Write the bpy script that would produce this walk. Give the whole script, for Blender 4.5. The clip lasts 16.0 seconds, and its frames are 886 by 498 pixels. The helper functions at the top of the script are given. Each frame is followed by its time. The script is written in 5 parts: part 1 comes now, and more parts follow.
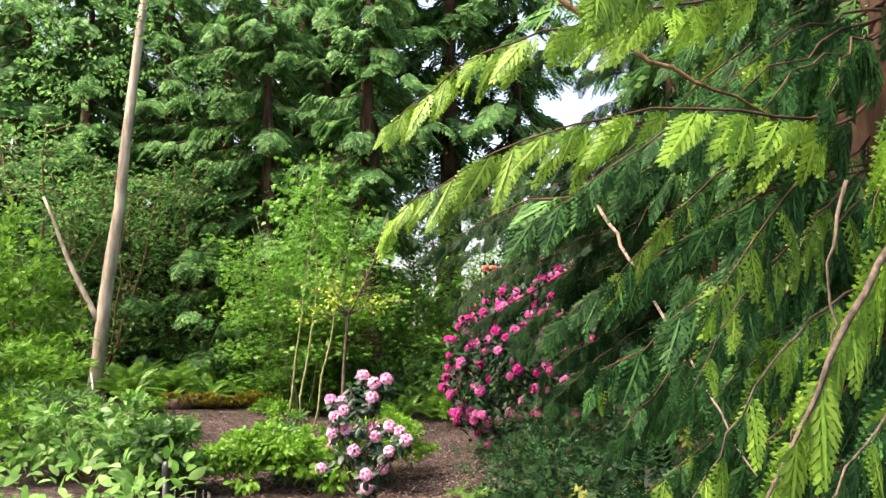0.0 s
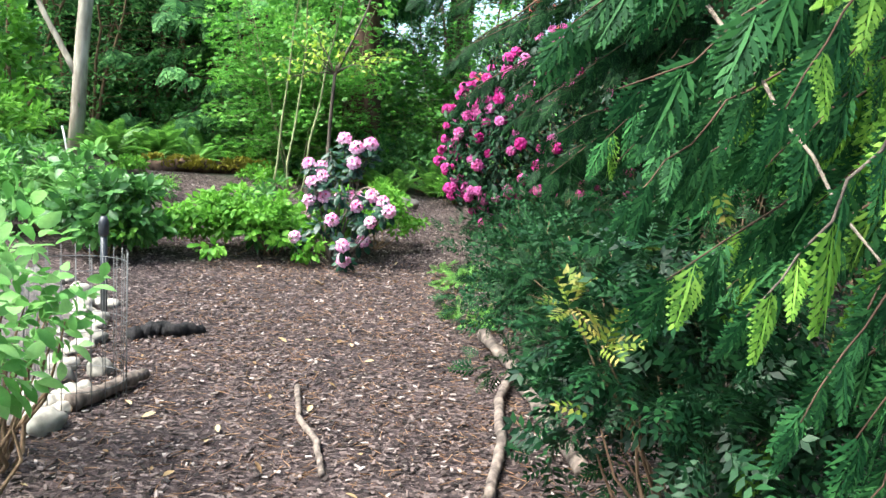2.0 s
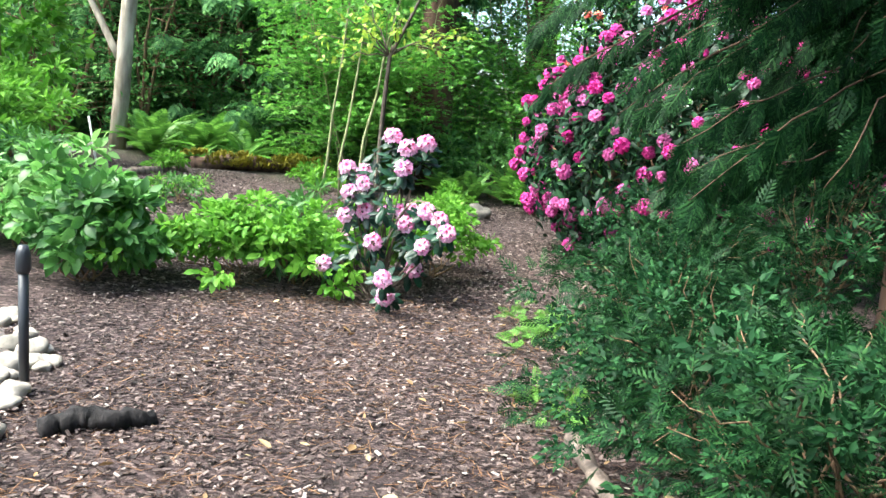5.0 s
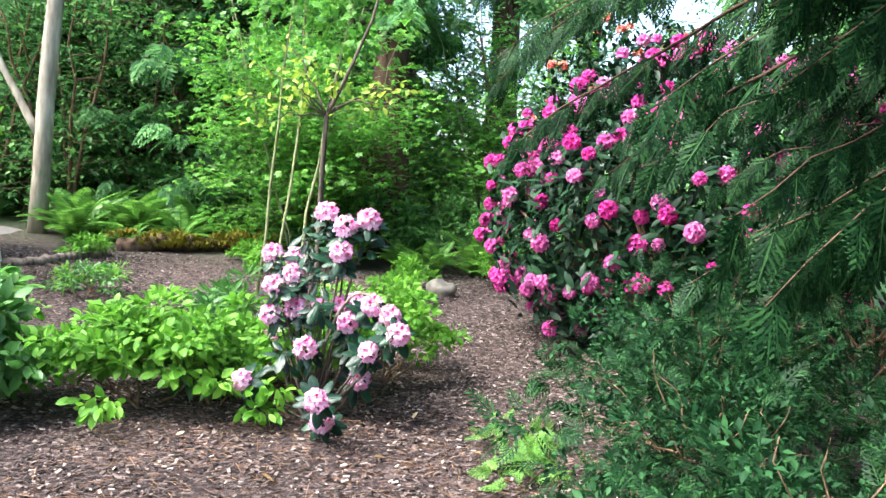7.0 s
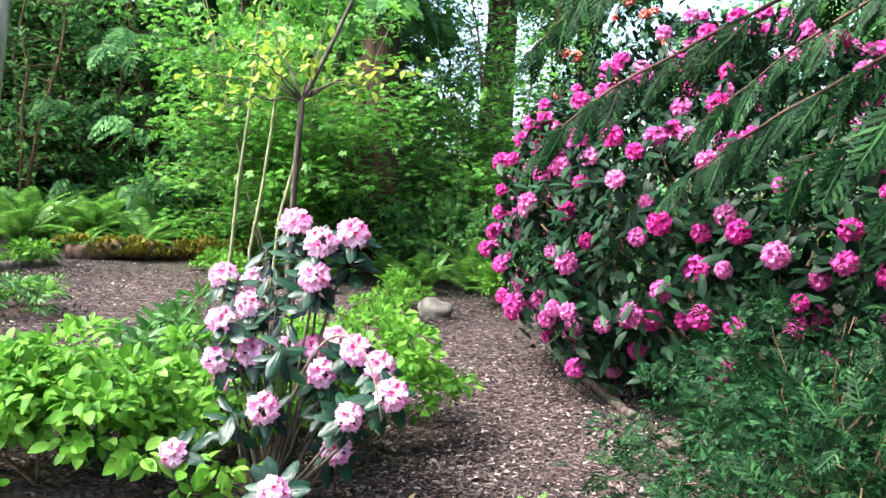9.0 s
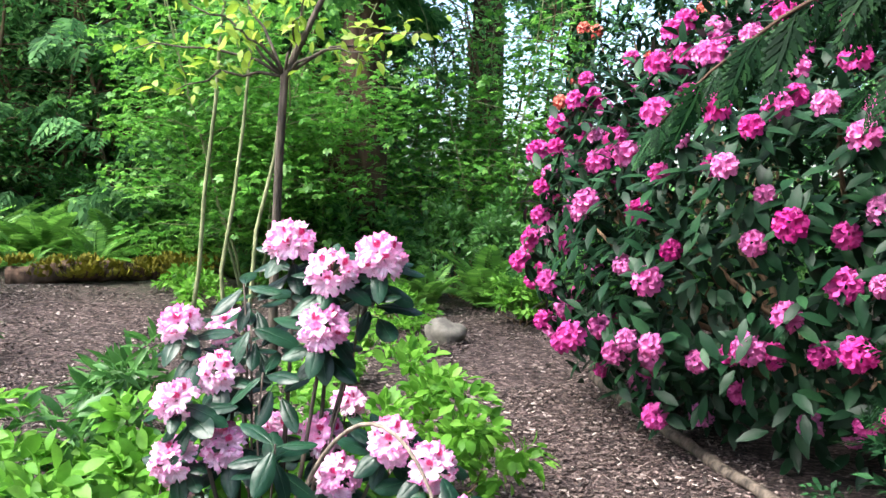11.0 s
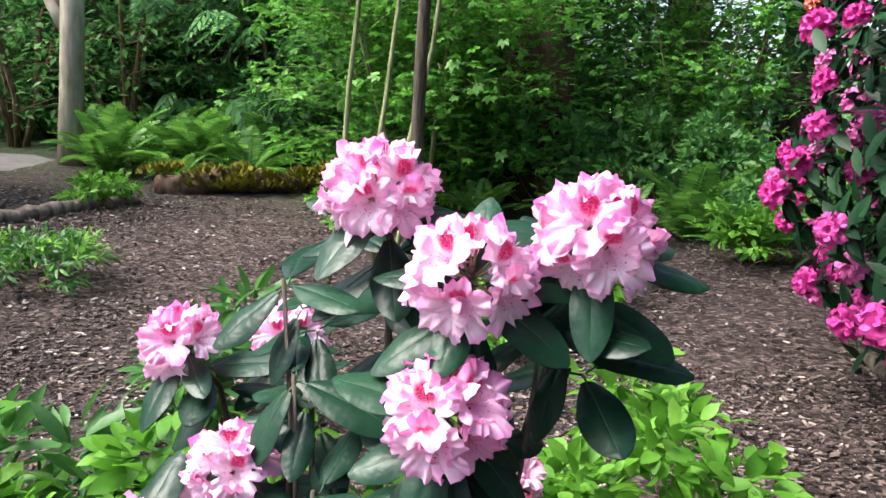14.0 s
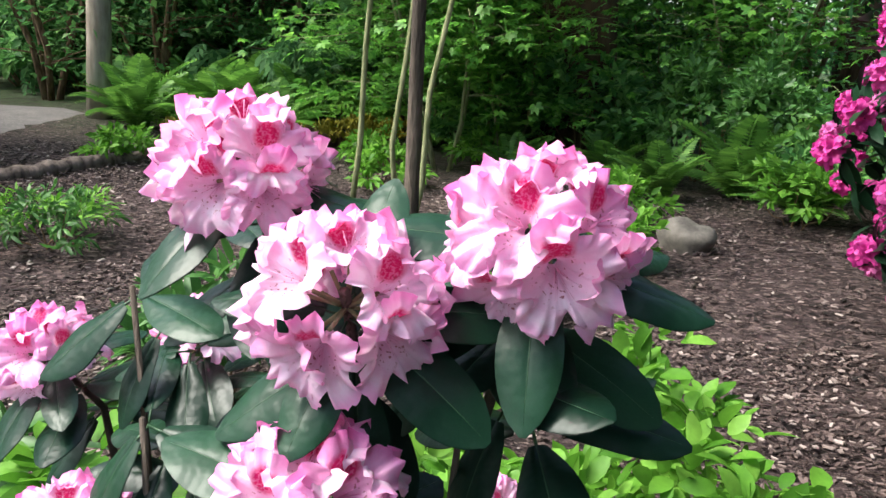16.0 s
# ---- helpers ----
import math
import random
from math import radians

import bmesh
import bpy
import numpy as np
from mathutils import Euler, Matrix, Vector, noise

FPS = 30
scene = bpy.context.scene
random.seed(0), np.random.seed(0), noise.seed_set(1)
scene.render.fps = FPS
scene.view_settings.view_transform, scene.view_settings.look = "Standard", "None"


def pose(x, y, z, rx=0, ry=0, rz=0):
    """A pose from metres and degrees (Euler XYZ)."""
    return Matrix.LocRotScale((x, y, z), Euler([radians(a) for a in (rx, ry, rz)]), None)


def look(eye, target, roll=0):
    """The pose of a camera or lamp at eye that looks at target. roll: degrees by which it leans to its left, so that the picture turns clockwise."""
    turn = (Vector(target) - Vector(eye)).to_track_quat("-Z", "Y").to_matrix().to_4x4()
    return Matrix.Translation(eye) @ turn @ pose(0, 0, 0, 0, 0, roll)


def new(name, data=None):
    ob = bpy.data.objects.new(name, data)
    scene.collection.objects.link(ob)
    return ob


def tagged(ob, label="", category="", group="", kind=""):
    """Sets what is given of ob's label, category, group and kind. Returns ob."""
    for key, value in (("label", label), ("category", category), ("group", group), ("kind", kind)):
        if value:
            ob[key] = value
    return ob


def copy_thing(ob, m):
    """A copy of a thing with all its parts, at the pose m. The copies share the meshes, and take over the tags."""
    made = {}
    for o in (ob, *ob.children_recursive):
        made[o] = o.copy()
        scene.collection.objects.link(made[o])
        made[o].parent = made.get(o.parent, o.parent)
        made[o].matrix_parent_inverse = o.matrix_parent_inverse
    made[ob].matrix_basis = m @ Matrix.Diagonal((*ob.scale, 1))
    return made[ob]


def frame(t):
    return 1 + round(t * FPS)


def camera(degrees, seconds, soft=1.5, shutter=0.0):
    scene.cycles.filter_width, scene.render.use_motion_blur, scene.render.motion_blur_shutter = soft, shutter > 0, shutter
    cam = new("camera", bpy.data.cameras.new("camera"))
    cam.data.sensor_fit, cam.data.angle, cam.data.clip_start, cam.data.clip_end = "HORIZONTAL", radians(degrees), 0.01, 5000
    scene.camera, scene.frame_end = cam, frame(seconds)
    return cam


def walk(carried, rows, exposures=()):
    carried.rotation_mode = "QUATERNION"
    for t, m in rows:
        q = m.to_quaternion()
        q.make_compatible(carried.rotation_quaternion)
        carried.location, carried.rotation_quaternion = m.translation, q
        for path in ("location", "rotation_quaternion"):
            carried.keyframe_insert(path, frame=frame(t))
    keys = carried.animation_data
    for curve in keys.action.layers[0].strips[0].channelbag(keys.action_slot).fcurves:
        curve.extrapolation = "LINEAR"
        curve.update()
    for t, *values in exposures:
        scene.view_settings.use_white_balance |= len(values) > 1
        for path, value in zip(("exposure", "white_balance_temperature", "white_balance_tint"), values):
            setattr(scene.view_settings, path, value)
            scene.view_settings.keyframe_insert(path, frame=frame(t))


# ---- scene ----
cam = camera(56.7, 16.0)
METRES, EYE, TILT, LEAN, TURN = 9.0, 1.62, 7.0, 0.0, 0.0
ROWS = [
    (0.0, 0.0, 0.0, 0.0, -0.0, 0.0, 0.0),
    (0.5, 0.0091, 0.022, -0.0081, -0.17, -4.61, -1.15),
    (1.0, 0.0137, 0.047, -0.0163, 0.36, -8.55, -1.77),
    (1.5, 0.0143, 0.0796, -0.0255, 0.1, -11.77, -1.46),
    (2.0, 0.0217, 0.1148, -0.0354, 1.17, -14.97, -3.08),
    (2.5, 0.0241, 0.1491, -0.0428, 4.96, -17.05, -5.24),
    (3.0, 0.024, 0.1878, -0.0449, 6.88, -17.98, -3.94),
    (5.5, 0.0174, 0.3739, -0.0652, 6.4, -14.46, -2.79),
    (6.0, 0.0111, 0.4134, -0.0683, 4.71, -13.4, -1.5),
    (6.5, 0.015, 0.4528, -0.0729, 4.1, -12.49, -1.67),
    (7.0, 0.0158, 0.4849, -0.0748, 3.94, -11.08, -1.0),
    (7.5, 0.0115, 0.5196, -0.0816, 2.79, -10.84, 1.19),
    (8.0, 0.0115, 0.5588, -0.0857, 2.52, -11.35, 0.5),
    (8.5, 0.0046, 0.5937, -0.0887, 3.24, -10.9, -2.09),
    (11.0, -0.0475, 0.7745, -0.1131, 0.89, -10.45, -0.56),
    (11.5, -0.0519, 0.8076, -0.1186, 3.47, -10.55, -0.01),
    (12.0, -0.0591, 0.8386, -0.1209, 4.6, -11.67, 0.7),
    (12.5, -0.0594, 0.8685, -0.1264, 7.13, -13.54, -1.03),
    (13.0, -0.0584, 0.8897, -0.1288, 11.78, -15.24, -1.57),
    (13.5, -0.0624, 0.9119, -0.1308, 13.26, -15.73, -0.34),
    (14.0, -0.067, 0.9335, -0.1349, 13.25, -16.93, 0.71),
    (14.5, -0.0661, 0.9495, -0.1386, 15.02, -19.35, 0.15),
    (15.0, -0.0636, 0.9575, -0.1395, 17.99, -20.56, 0.38),
    (15.5, -0.0624, 0.9625, -0.14, 18.73, -20.47, 1.13),
    (16.0, -0.0604, 0.9717, -0.1408, 16.43, -20.17, 1.42),
]
walk(cam, [(t, pose(0, 0, EYE, TILT, LEAN, TURN) @ pose(METRES * x, METRES * y, METRES * z, 90 + pitch, roll, yaw)) for t, x, y, z, yaw, pitch, roll in ROWS],
     [(0.0, 2.85, 7900, 18), (0.35, 2.9, 6600, 5), (0.7, 2.95, 6100, 2), (1.5, 3.05, 6100, 2), (3.0, 3.2, 6150, 1), (6.0, 3.32, 6250, 3), (8.5, 3.38, 6200, 9), (11.0, 3.07, 6200, 8), (13.0, 2.85, 6300, 6), (14.5, 2.55, 6350, 8), (16.0, 2.44, 6400, 8)])

# ---------------- world, sun ----------------
world = bpy.data.worlds.new("world")
scene.world = world
world.use_nodes = True
wn = world.node_tree
sky = wn.nodes.new("ShaderNodeTexSky")
sky.sky_type = 'NISHITA'
sky.sun_disc = False
SUN_EL, SUN_AZ = 56.0, 245.0
sky.sun_elevation, sky.sun_rotation = radians(SUN_EL), radians(SUN_AZ)
sky.dust_density, sky.air_density = 4.0, 1.0
wn.nodes["Background"].inputs["Strength"].default_value = 0.09
wn.links.new(sky.outputs[0], wn.nodes["Background"].inputs["Color"])
sun_data = bpy.data.lights.new("sun", 'SUN')
sun_data.energy, sun_data.angle, sun_data.color = 1.5, radians(28), (1.0, 0.96, 0.9)
sun = new("sun", sun_data)
az, el = radians(SUN_AZ), radians(SUN_EL)
sun.matrix_world = look((math.sin(az) * math.cos(el) * 60, math.cos(az) * math.cos(el) * 60, math.sin(el) * 60), (0, 0, 0))

rng = np.random.default_rng(7)


# ---------------- materials ----------------
def mat(name, rough=0.6, metal=0.0, spec=0.5):
    m = bpy.data.materials.new(name)
    m.use_nodes = True
    nt = m.node_tree
    b = nt.nodes["Principled BSDF"]
    b.inputs["Roughness"].default_value, b.inputs["Metallic"].default_value = rough, metal
    b.inputs["Specular IOR Level"].default_value = spec
    return m, nt, b


def ramp(nt, fac, cols):
    r = nt.nodes.new("ShaderNodeValToRGB")
    while len(r.color_ramp.elements) < len(cols):
        r.color_ramp.elements.new(0.5)
    for e, (p, c) in zip(r.color_ramp.elements, cols):
        e.position, e.color = p, (*c, 1)
    nt.links.new(fac, r.inputs[0])
    return r.outputs[0]


def tex_noise(nt, scale, detail=4.0, coord="Object", rough=0.55, stretch=None):
    tc = nt.nodes.new("ShaderNodeTexCoord")
    n = nt.nodes.new("ShaderNodeTexNoise")
    n.inputs["Scale"].default_value, n.inputs["Detail"].default_value, n.inputs["Roughness"].default_value = scale, detail, rough
    src = tc.outputs[coord]
    if stretch:
        mp = nt.nodes.new("ShaderNodeMapping")
        mp.inputs["Scale"].default_value = stretch
        nt.links.new(src, mp.inputs[0])
        src = mp.outputs[0]
    nt.links.new(src, n.inputs["Vector"])
    return n.outputs["Fac"]


def mixc(nt, a, b, fac, mode='MIX'):
    n = nt.nodes.new("ShaderNodeMix")
    n.data_type, n.blend_type = 'RGBA', mode
    for s, v in ((n.inputs[0], fac), (n.inputs[6], a), (n.inputs[7], b)):
        if isinstance(v, bpy.types.NodeSocket):
            nt.links.new(v, s)
        else:
            s.default_value = v if isinstance(v, float) else (*v, 1)
    return n.outputs[2]


def bump(nt, b, height, strength=0.3, dist=0.01):
    n = nt.nodes.new("ShaderNodeBump")
    n.inputs["Strength"].default_value, n.inputs["Distance"].default_value = strength, dist
    nt.links.new(height, n.inputs["Height"])
    nt.links.new(n.outputs[0], b.inputs["Normal"])


def leaf_mat(name, dark, mid, light, rough=0.45, trans=0.35, per_object=False, spec=0.4):
    """Leaves: each leaf has its own tint, with a fine mottling, and lets light through."""
    m, nt, b = mat(name, rough, spec=spec)
    if per_object:
        rnd = nt.nodes.new("ShaderNodeObjectInfo").outputs["Random"]
    else:
        rnd = nt.nodes.new("ShaderNodeNewGeometry").outputs["Random Per Island"]
    col = ramp(nt, rnd, [(0.0, dark), (0.55, mid), (1.0, light)])
    big = ramp(nt, tex_noise(nt, 2.2, 3), [(0.3, (0.6, 0.65, 0.6)), (0.7, (1.15, 1.15, 1.0))])
    col = mixc(nt, col, big, 0.8, 'MULTIPLY')
    fine = ramp(nt, tex_noise(nt, 70, 2), [(0.3, (0.8, 0.82, 0.78)), (0.7, (1.1, 1.1, 1.05))])
    col = mixc(nt, col, fine, 0.7, 'MULTIPLY')
    nt.links.new(col, b.inputs["Base Color"])
    t = nt.nodes.new("ShaderNodeBsdfTranslucent")
    nt.links.new(col, t.inputs[0])
    mx = nt.nodes.new("ShaderNodeMixShader")
    mx.inputs[0].default_value = trans
    nt.links.new(b.outputs[0], mx.inputs[1])
    nt.links.new(t.outputs[0], mx.inputs[2])
    nt.links.new(mx.outputs[0], nt.nodes["Material Output"].inputs[0])
    return m


def bark_mat(name, dark, light, scale=9.0, moss=None):
    m, nt, b = mat(name, 0.9, spec=0.2)
    n = tex_noise(nt, scale, 6, stretch=(1, 1, 0.22))
    col = ramp(nt, n, [(0.32, dark), (0.62, light)])
    if moss:
        col = mixc(nt, col, moss, ramp(nt, tex_noise(nt, 4.0, 4), [(0.5, (0, 0, 0)), (0.62, (1, 1, 1))]))
    nt.links.new(col, b.inputs["Base Color"])
    bump(nt, b, n, 0.8, 0.03)
    return m


def rough_mat(name, cols, scale, rough=0.85, strength=0.5, dist=0.01, spec=0.3):
    m, nt, b = mat(name, rough, spec=spec)
    n = tex_noise(nt, scale, 8, rough=0.65)
    col = ramp(nt, n, cols)
    big = ramp(nt, tex_noise(nt, scale * 0.12, 3), [(0.3, (0.7, 0.7, 0.7)), (0.7, (1.15, 1.12, 1.1))])
    nt.links.new(mixc(nt, col, big, 0.8, 'MULTIPLY'), b.inputs["Base Color"])
    bump(nt, b, n, strength, dist)
    return m


MULCH, nt, b = mat("bark_mulch", 0.9, spec=0.25)
fine = tex_noise(nt, 55, 8, rough=0.75)


def flakes(scale, stretch, turn):
    """Overlapping flat flakes: a random value for each flake, and the distance from its middle."""
    tc_ = nt.nodes.new("ShaderNodeTexCoord")
    mp = nt.nodes.new("ShaderNodeMapping")
    mp.inputs["Rotation"].default_value = (0, 0, turn)
    mp.inputs["Scale"].default_value = (stretch, 1, 0.2)
    warp = nt.nodes.new("ShaderNodeTexNoise")
    warp.inputs["Scale"].default_value = 7.0
    off = nt.nodes.new("ShaderNodeVectorMath")
    off.operation = 'MULTIPLY_ADD'
    off.inputs[1].default_value = (0.16, 0.16, 0.0)
    nt.links.new(tc_.outputs["Object"], warp.inputs["Vector"])
    nt.links.new(warp.outputs["Color"], off.inputs[0])
    nt.links.new(tc_.outputs["Object"], off.inputs[2])
    nt.links.new(off.outputs[0], mp.inputs[0])
    vo = nt.nodes.new("ShaderNodeTexVoronoi")
    vo.inputs["Scale"].default_value = scale
    nt.links.new(mp.outputs[0], vo.inputs["Vector"])
    sp = nt.nodes.new("ShaderNodeSeparateColor")
    nt.links.new(vo.outputs["Color"], sp.inputs[0])
    return sp.outputs[0], vo.outputs["Distance"]


f_a, d_a = flakes(46, 0.5, 0.5)
f_b, d_b = flakes(70, 0.45, 1.9)
cols_a = [(0.0, (0.016, 0.011, 0.010)), (0.45, (0.07, 0.05, 0.049)), (0.8, (0.135, 0.102, 0.1)), (0.95, (0.22, 0.172, 0.158)), (1.0, (0.38, 0.32, 0.29))]
grain = mixc(nt, ramp(nt, f_a, cols_a), ramp(nt, f_b, cols_a), ramp(nt, tex_noise(nt, 16, 3), [(0.46, (0, 0, 0)), (0.54, (1, 1, 1))]))
grain = mixc(nt, grain, ramp(nt, fine, [(0.3, (0.35, 0.33, 0.32)), (0.62, (1.15, 1.13, 1.12))]), 0.85, 'MULTIPLY')
patch = ramp(nt, tex_noise(nt, 0.9, 4), [(0.35, (0.75, 0.7, 0.7)), (0.65, (1.2, 1.12, 1.1))])
grain = mixc(nt, grain, patch, 0.9, 'MULTIPLY')
tc = nt.nodes.new("ShaderNodeTexCoord")
sep = nt.nodes.new("ShaderNodeSeparateXYZ")
nt.links.new(tc.outputs["Object"], sep.inputs[0])
far = nt.nodes.new("ShaderNodeMapRange")
far.inputs[1].default_value, far.inputs[2].default_value = 15.0, 19.0
nt.links.new(sep.outputs["Y"], far.inputs[0])
duff = ramp(nt, tex_noise(nt, 6, 6), [(0.35, (0.03, 0.03, 0.015)), (0.6, (0.05, 0.09, 0.03))])
nt.links.new(mixc(nt, grain, duff, far.outputs[0]), b.inputs["Base Color"])
bump(nt, b, mixc(nt, ramp(nt, f_a, [(0.0, (0, 0, 0)), (1.0, (1, 1, 1))]), ramp(nt, fine, [(0.3, (0, 0, 0)), (0.7, (1, 1, 1))]), 0.6), 1.0, 0.03)

CHIP, nt, b = mat("wood_chip", 0.8, spec=0.3)
isl = nt.nodes.new("ShaderNodeNewGeometry").outputs["Random Per Island"]
col = ramp(nt, isl, [(0.0, (0.014, 0.01, 0.009)), (0.5, (0.075, 0.052, 0.046)), (0.88, (0.17, 0.125, 0.113)), (1.0, (0.4, 0.335, 0.3))])
fi = tex_noise(nt, 160, 3)
nt.links.new(mixc(nt, col, ramp(nt, fi, [(0.3, (0.6, 0.6, 0.6)), (0.7, (1.1, 1.1, 1.1))]), 0.8, 'MULTIPLY'), b.inputs["Base Color"])
NEEDLE = leaf_mat("dry_needle", (0.12, 0.055, 0.03), (0.22, 0.11, 0.06), (0.35, 0.2, 0.12), 0.7, 0.1)

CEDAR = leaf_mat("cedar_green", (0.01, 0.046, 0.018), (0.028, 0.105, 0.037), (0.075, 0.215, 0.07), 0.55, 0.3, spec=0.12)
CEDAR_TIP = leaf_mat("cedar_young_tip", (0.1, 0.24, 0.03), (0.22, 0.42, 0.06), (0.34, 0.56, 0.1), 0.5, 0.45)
# lighter copy of the cedar green: brightness of the background woods painted in
CEDAR_FAR_LIT = leaf_mat("cedar_far_lit", (0.035, 0.11, 0.04), (0.09, 0.23, 0.08), (0.19, 0.39, 0.14), 0.6, 0.42, spec=0.12)
# near-black green: the shade under the right-hand cedars is put into the colour
SHADED_GREEN = leaf_mat("shaded_evergreen", (0.003, 0.017, 0.006), (0.01, 0.042, 0.015), (0.04, 0.11, 0.036), 0.55, 0.25, spec=0.12)
DEADLEAF = leaf_mat("dead_leaf", (0.16, 0.085, 0.04), (0.3, 0.19, 0.1), (0.5, 0.38, 0.24), 0.7, 0.15)
# small shrub leaves, also darkened in colour for the shade there
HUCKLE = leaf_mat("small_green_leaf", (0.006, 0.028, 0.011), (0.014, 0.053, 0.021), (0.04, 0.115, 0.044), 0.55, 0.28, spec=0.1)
MAHONIA = leaf_mat("mahonia_green", (0.004, 0.02, 0.009), (0.009, 0.038, 0.015), (0.022, 0.075, 0.026), 0.42, 0.2, spec=0.18)
YELLOW = leaf_mat("young_yellow_leaf", (0.1, 0.17, 0.025), (0.19, 0.23, 0.04), (0.34, 0.27, 0.09), 0.45, 0.35, spec=0.25)
LIME = leaf_mat("lime_green_leaf", (0.07, 0.205, 0.02), (0.14, 0.34, 0.038), (0.235, 0.47, 0.08), 0.5, 0.48, spec=0.25)
PALE = leaf_mat("pale_green_leaf", (0.1, 0.27, 0.06), (0.19, 0.4, 0.11), (0.33, 0.54, 0.22), 0.5, 0.45, spec=0.25)
MIDGREEN = leaf_mat("mid_green_leaf", (0.034, 0.111, 0.0255), (0.068, 0.187, 0.0425), (0.128, 0.289, 0.0765), 0.45, 0.4)
WOODS = leaf_mat("woods_leaf", (0.036, 0.12, 0.04), (0.095, 0.255, 0.075), (0.24, 0.46, 0.15), 0.5, 0.5, spec=0.25)
MAPLE = leaf_mat("maple_leaf", (0.06, 0.2, 0.03), (0.12, 0.33, 0.05), (0.23, 0.48, 0.09), 0.5, 0.5)
YELLOWGREEN = leaf_mat("yellow_green_leaf", (0.2, 0.34, 0.035), (0.32, 0.45, 0.055), (0.45, 0.55, 0.11), 0.5, 0.45)
FERN = leaf_mat("fern_green", (0.066, 0.176, 0.033), (0.132, 0.308, 0.055), (0.22, 0.44, 0.088), 0.5, 0.4)
RLEAF = leaf_mat("rhododendron_leaf", (0.004, 0.021, 0.013), (0.006, 0.028, 0.016), (0.014, 0.05, 0.027), 0.38, 0.05, True, spec=0.25)
bump(RLEAF.node_tree, RLEAF.node_tree.nodes["Principled BSDF"], tex_noise(RLEAF.node_tree, 5, 2), 0.1, 0.03)
MLEAF = leaf_mat("dark_rhododendron_leaf", (0.004, 0.017, 0.008), (0.008, 0.03, 0.014), (0.018, 0.055, 0.023), 0.45, 0.1, spec=0.14)
RIB = leaf_mat("leaf_midrib", (0.02, 0.06, 0.03), (0.03, 0.08, 0.035), (0.045, 0.1, 0.04), 0.5, 0.05)
MAGENTA = leaf_mat("magenta_petal", (0.6, 0.02, 0.3), (0.74, 0.09, 0.46), (0.82, 0.24, 0.62), 0.5, 0.35, True)
RED = leaf_mat("red_petal", (0.62, 0.06, 0.07), (0.75, 0.16, 0.14), (0.82, 0.32, 0.26), 0.5, 0.3)
BARK = bark_mat("cedar_bark", (0.025, 0.014, 0.01), (0.1, 0.06, 0.042))
PALEBARK = bark_mat("pale_alder_bark", (0.16, 0.13, 0.1), (0.42, 0.37, 0.3), 6.0)
TWIG = bark_mat("twig_bark", (0.06, 0.035, 0.02), (0.2, 0.13, 0.08), 30.0)
GREYTWIG = bark_mat("grey_twig_bark", (0.07, 0.055, 0.045), (0.24, 0.19, 0.15), 30.0)
SAPBARK = bark_mat("sapling_bark", (0.03, 0.024, 0.02), (0.12, 0.095, 0.075), 25.0)
GREENSTEM = bark_mat("green_stem_bark", (0.1, 0.12, 0.05), (0.24, 0.25, 0.13), 25.0)
LOGWOOD = bark_mat("rotten_log", (0.028, 0.017, 0.012), (0.11, 0.068, 0.046), 12.0)
GREYLOG = bark_mat("weathered_log", (0.045, 0.034, 0.029), (0.19, 0.15, 0.125), 16.0)
BLACKWOOD = bark_mat("charred_wood", (0.004, 0.004, 0.004), (0.026, 0.023, 0.023), 20.0)
STONE = rough_mat("pale_stone", [(0.3, (0.2, 0.175, 0.145)), (0.7, (0.45, 0.41, 0.35))], 14.0)
GREYSTONE = rough_mat("grey_stone", [(0.3, (0.09, 0.082, 0.07)), (0.7, (0.25, 0.23, 0.195))], 12.0)
ASPHALT = rough_mat("road_gravel", [(0.3, (0.09, 0.083, 0.08)), (0.7, (0.18, 0.168, 0.16))], 40.0)
MOSS = rough_mat("yellow_moss", [(0.3, (0.1, 0.095, 0.01)), (0.7, (0.32, 0.29, 0.03))], 30.0, 1.0, 1.0, 0.03)
BLACKPLASTIC, _, _b = mat("black_plastic", 0.45)
_b.inputs["Base Color"].default_value = (0.02, 0.022, 0.028, 1)
WHITEPAINT = rough_mat("white_paint", [(0.3, (0.68, 0.68, 0.66)), (0.7, (0.82, 0.82, 0.8))], 30.0, 0.5, 0.2)
WIRE = rough_mat("wire", [(0.3, (0.06, 0.06, 0.06)), (0.7, (0.15, 0.15, 0.15))], 50.0, 0.5)
BED = rough_mat("grey_bed_gravel", [(0.3, (0.045, 0.038, 0.035)), (0.7, (0.16, 0.135, 0.122))], 60.0, 0.9, 1.0, 0.02)

# pink petal: white-pink lobes, deeper at the ruffled rim, a crimson blotch in the throat of the upper lobe
PETAL, nt, b = mat("pink_petal", 0.5, spec=0.3)
tc = nt.nodes.new("ShaderNodeTexCoord")
sep = nt.nodes.new("ShaderNodeSeparateXYZ")
nt.links.new(tc.outputs["Object"], sep.inputs[0])


def dist_to(p):
    v = nt.nodes.new("ShaderNodeVectorMath")
    v.operation = 'DISTANCE'
    nt.links.new(tc.outputs["Object"], v.inputs[0])
    v.inputs[1].default_value = p
    k = nt.nodes.new("ShaderNodeMath")
    k.operation = 'MULTIPLY'
    k.inputs[1].default_value = 12.0
    nt.links.new(v.outputs["Value"], k.inputs[0])
    return k.outputs[0]


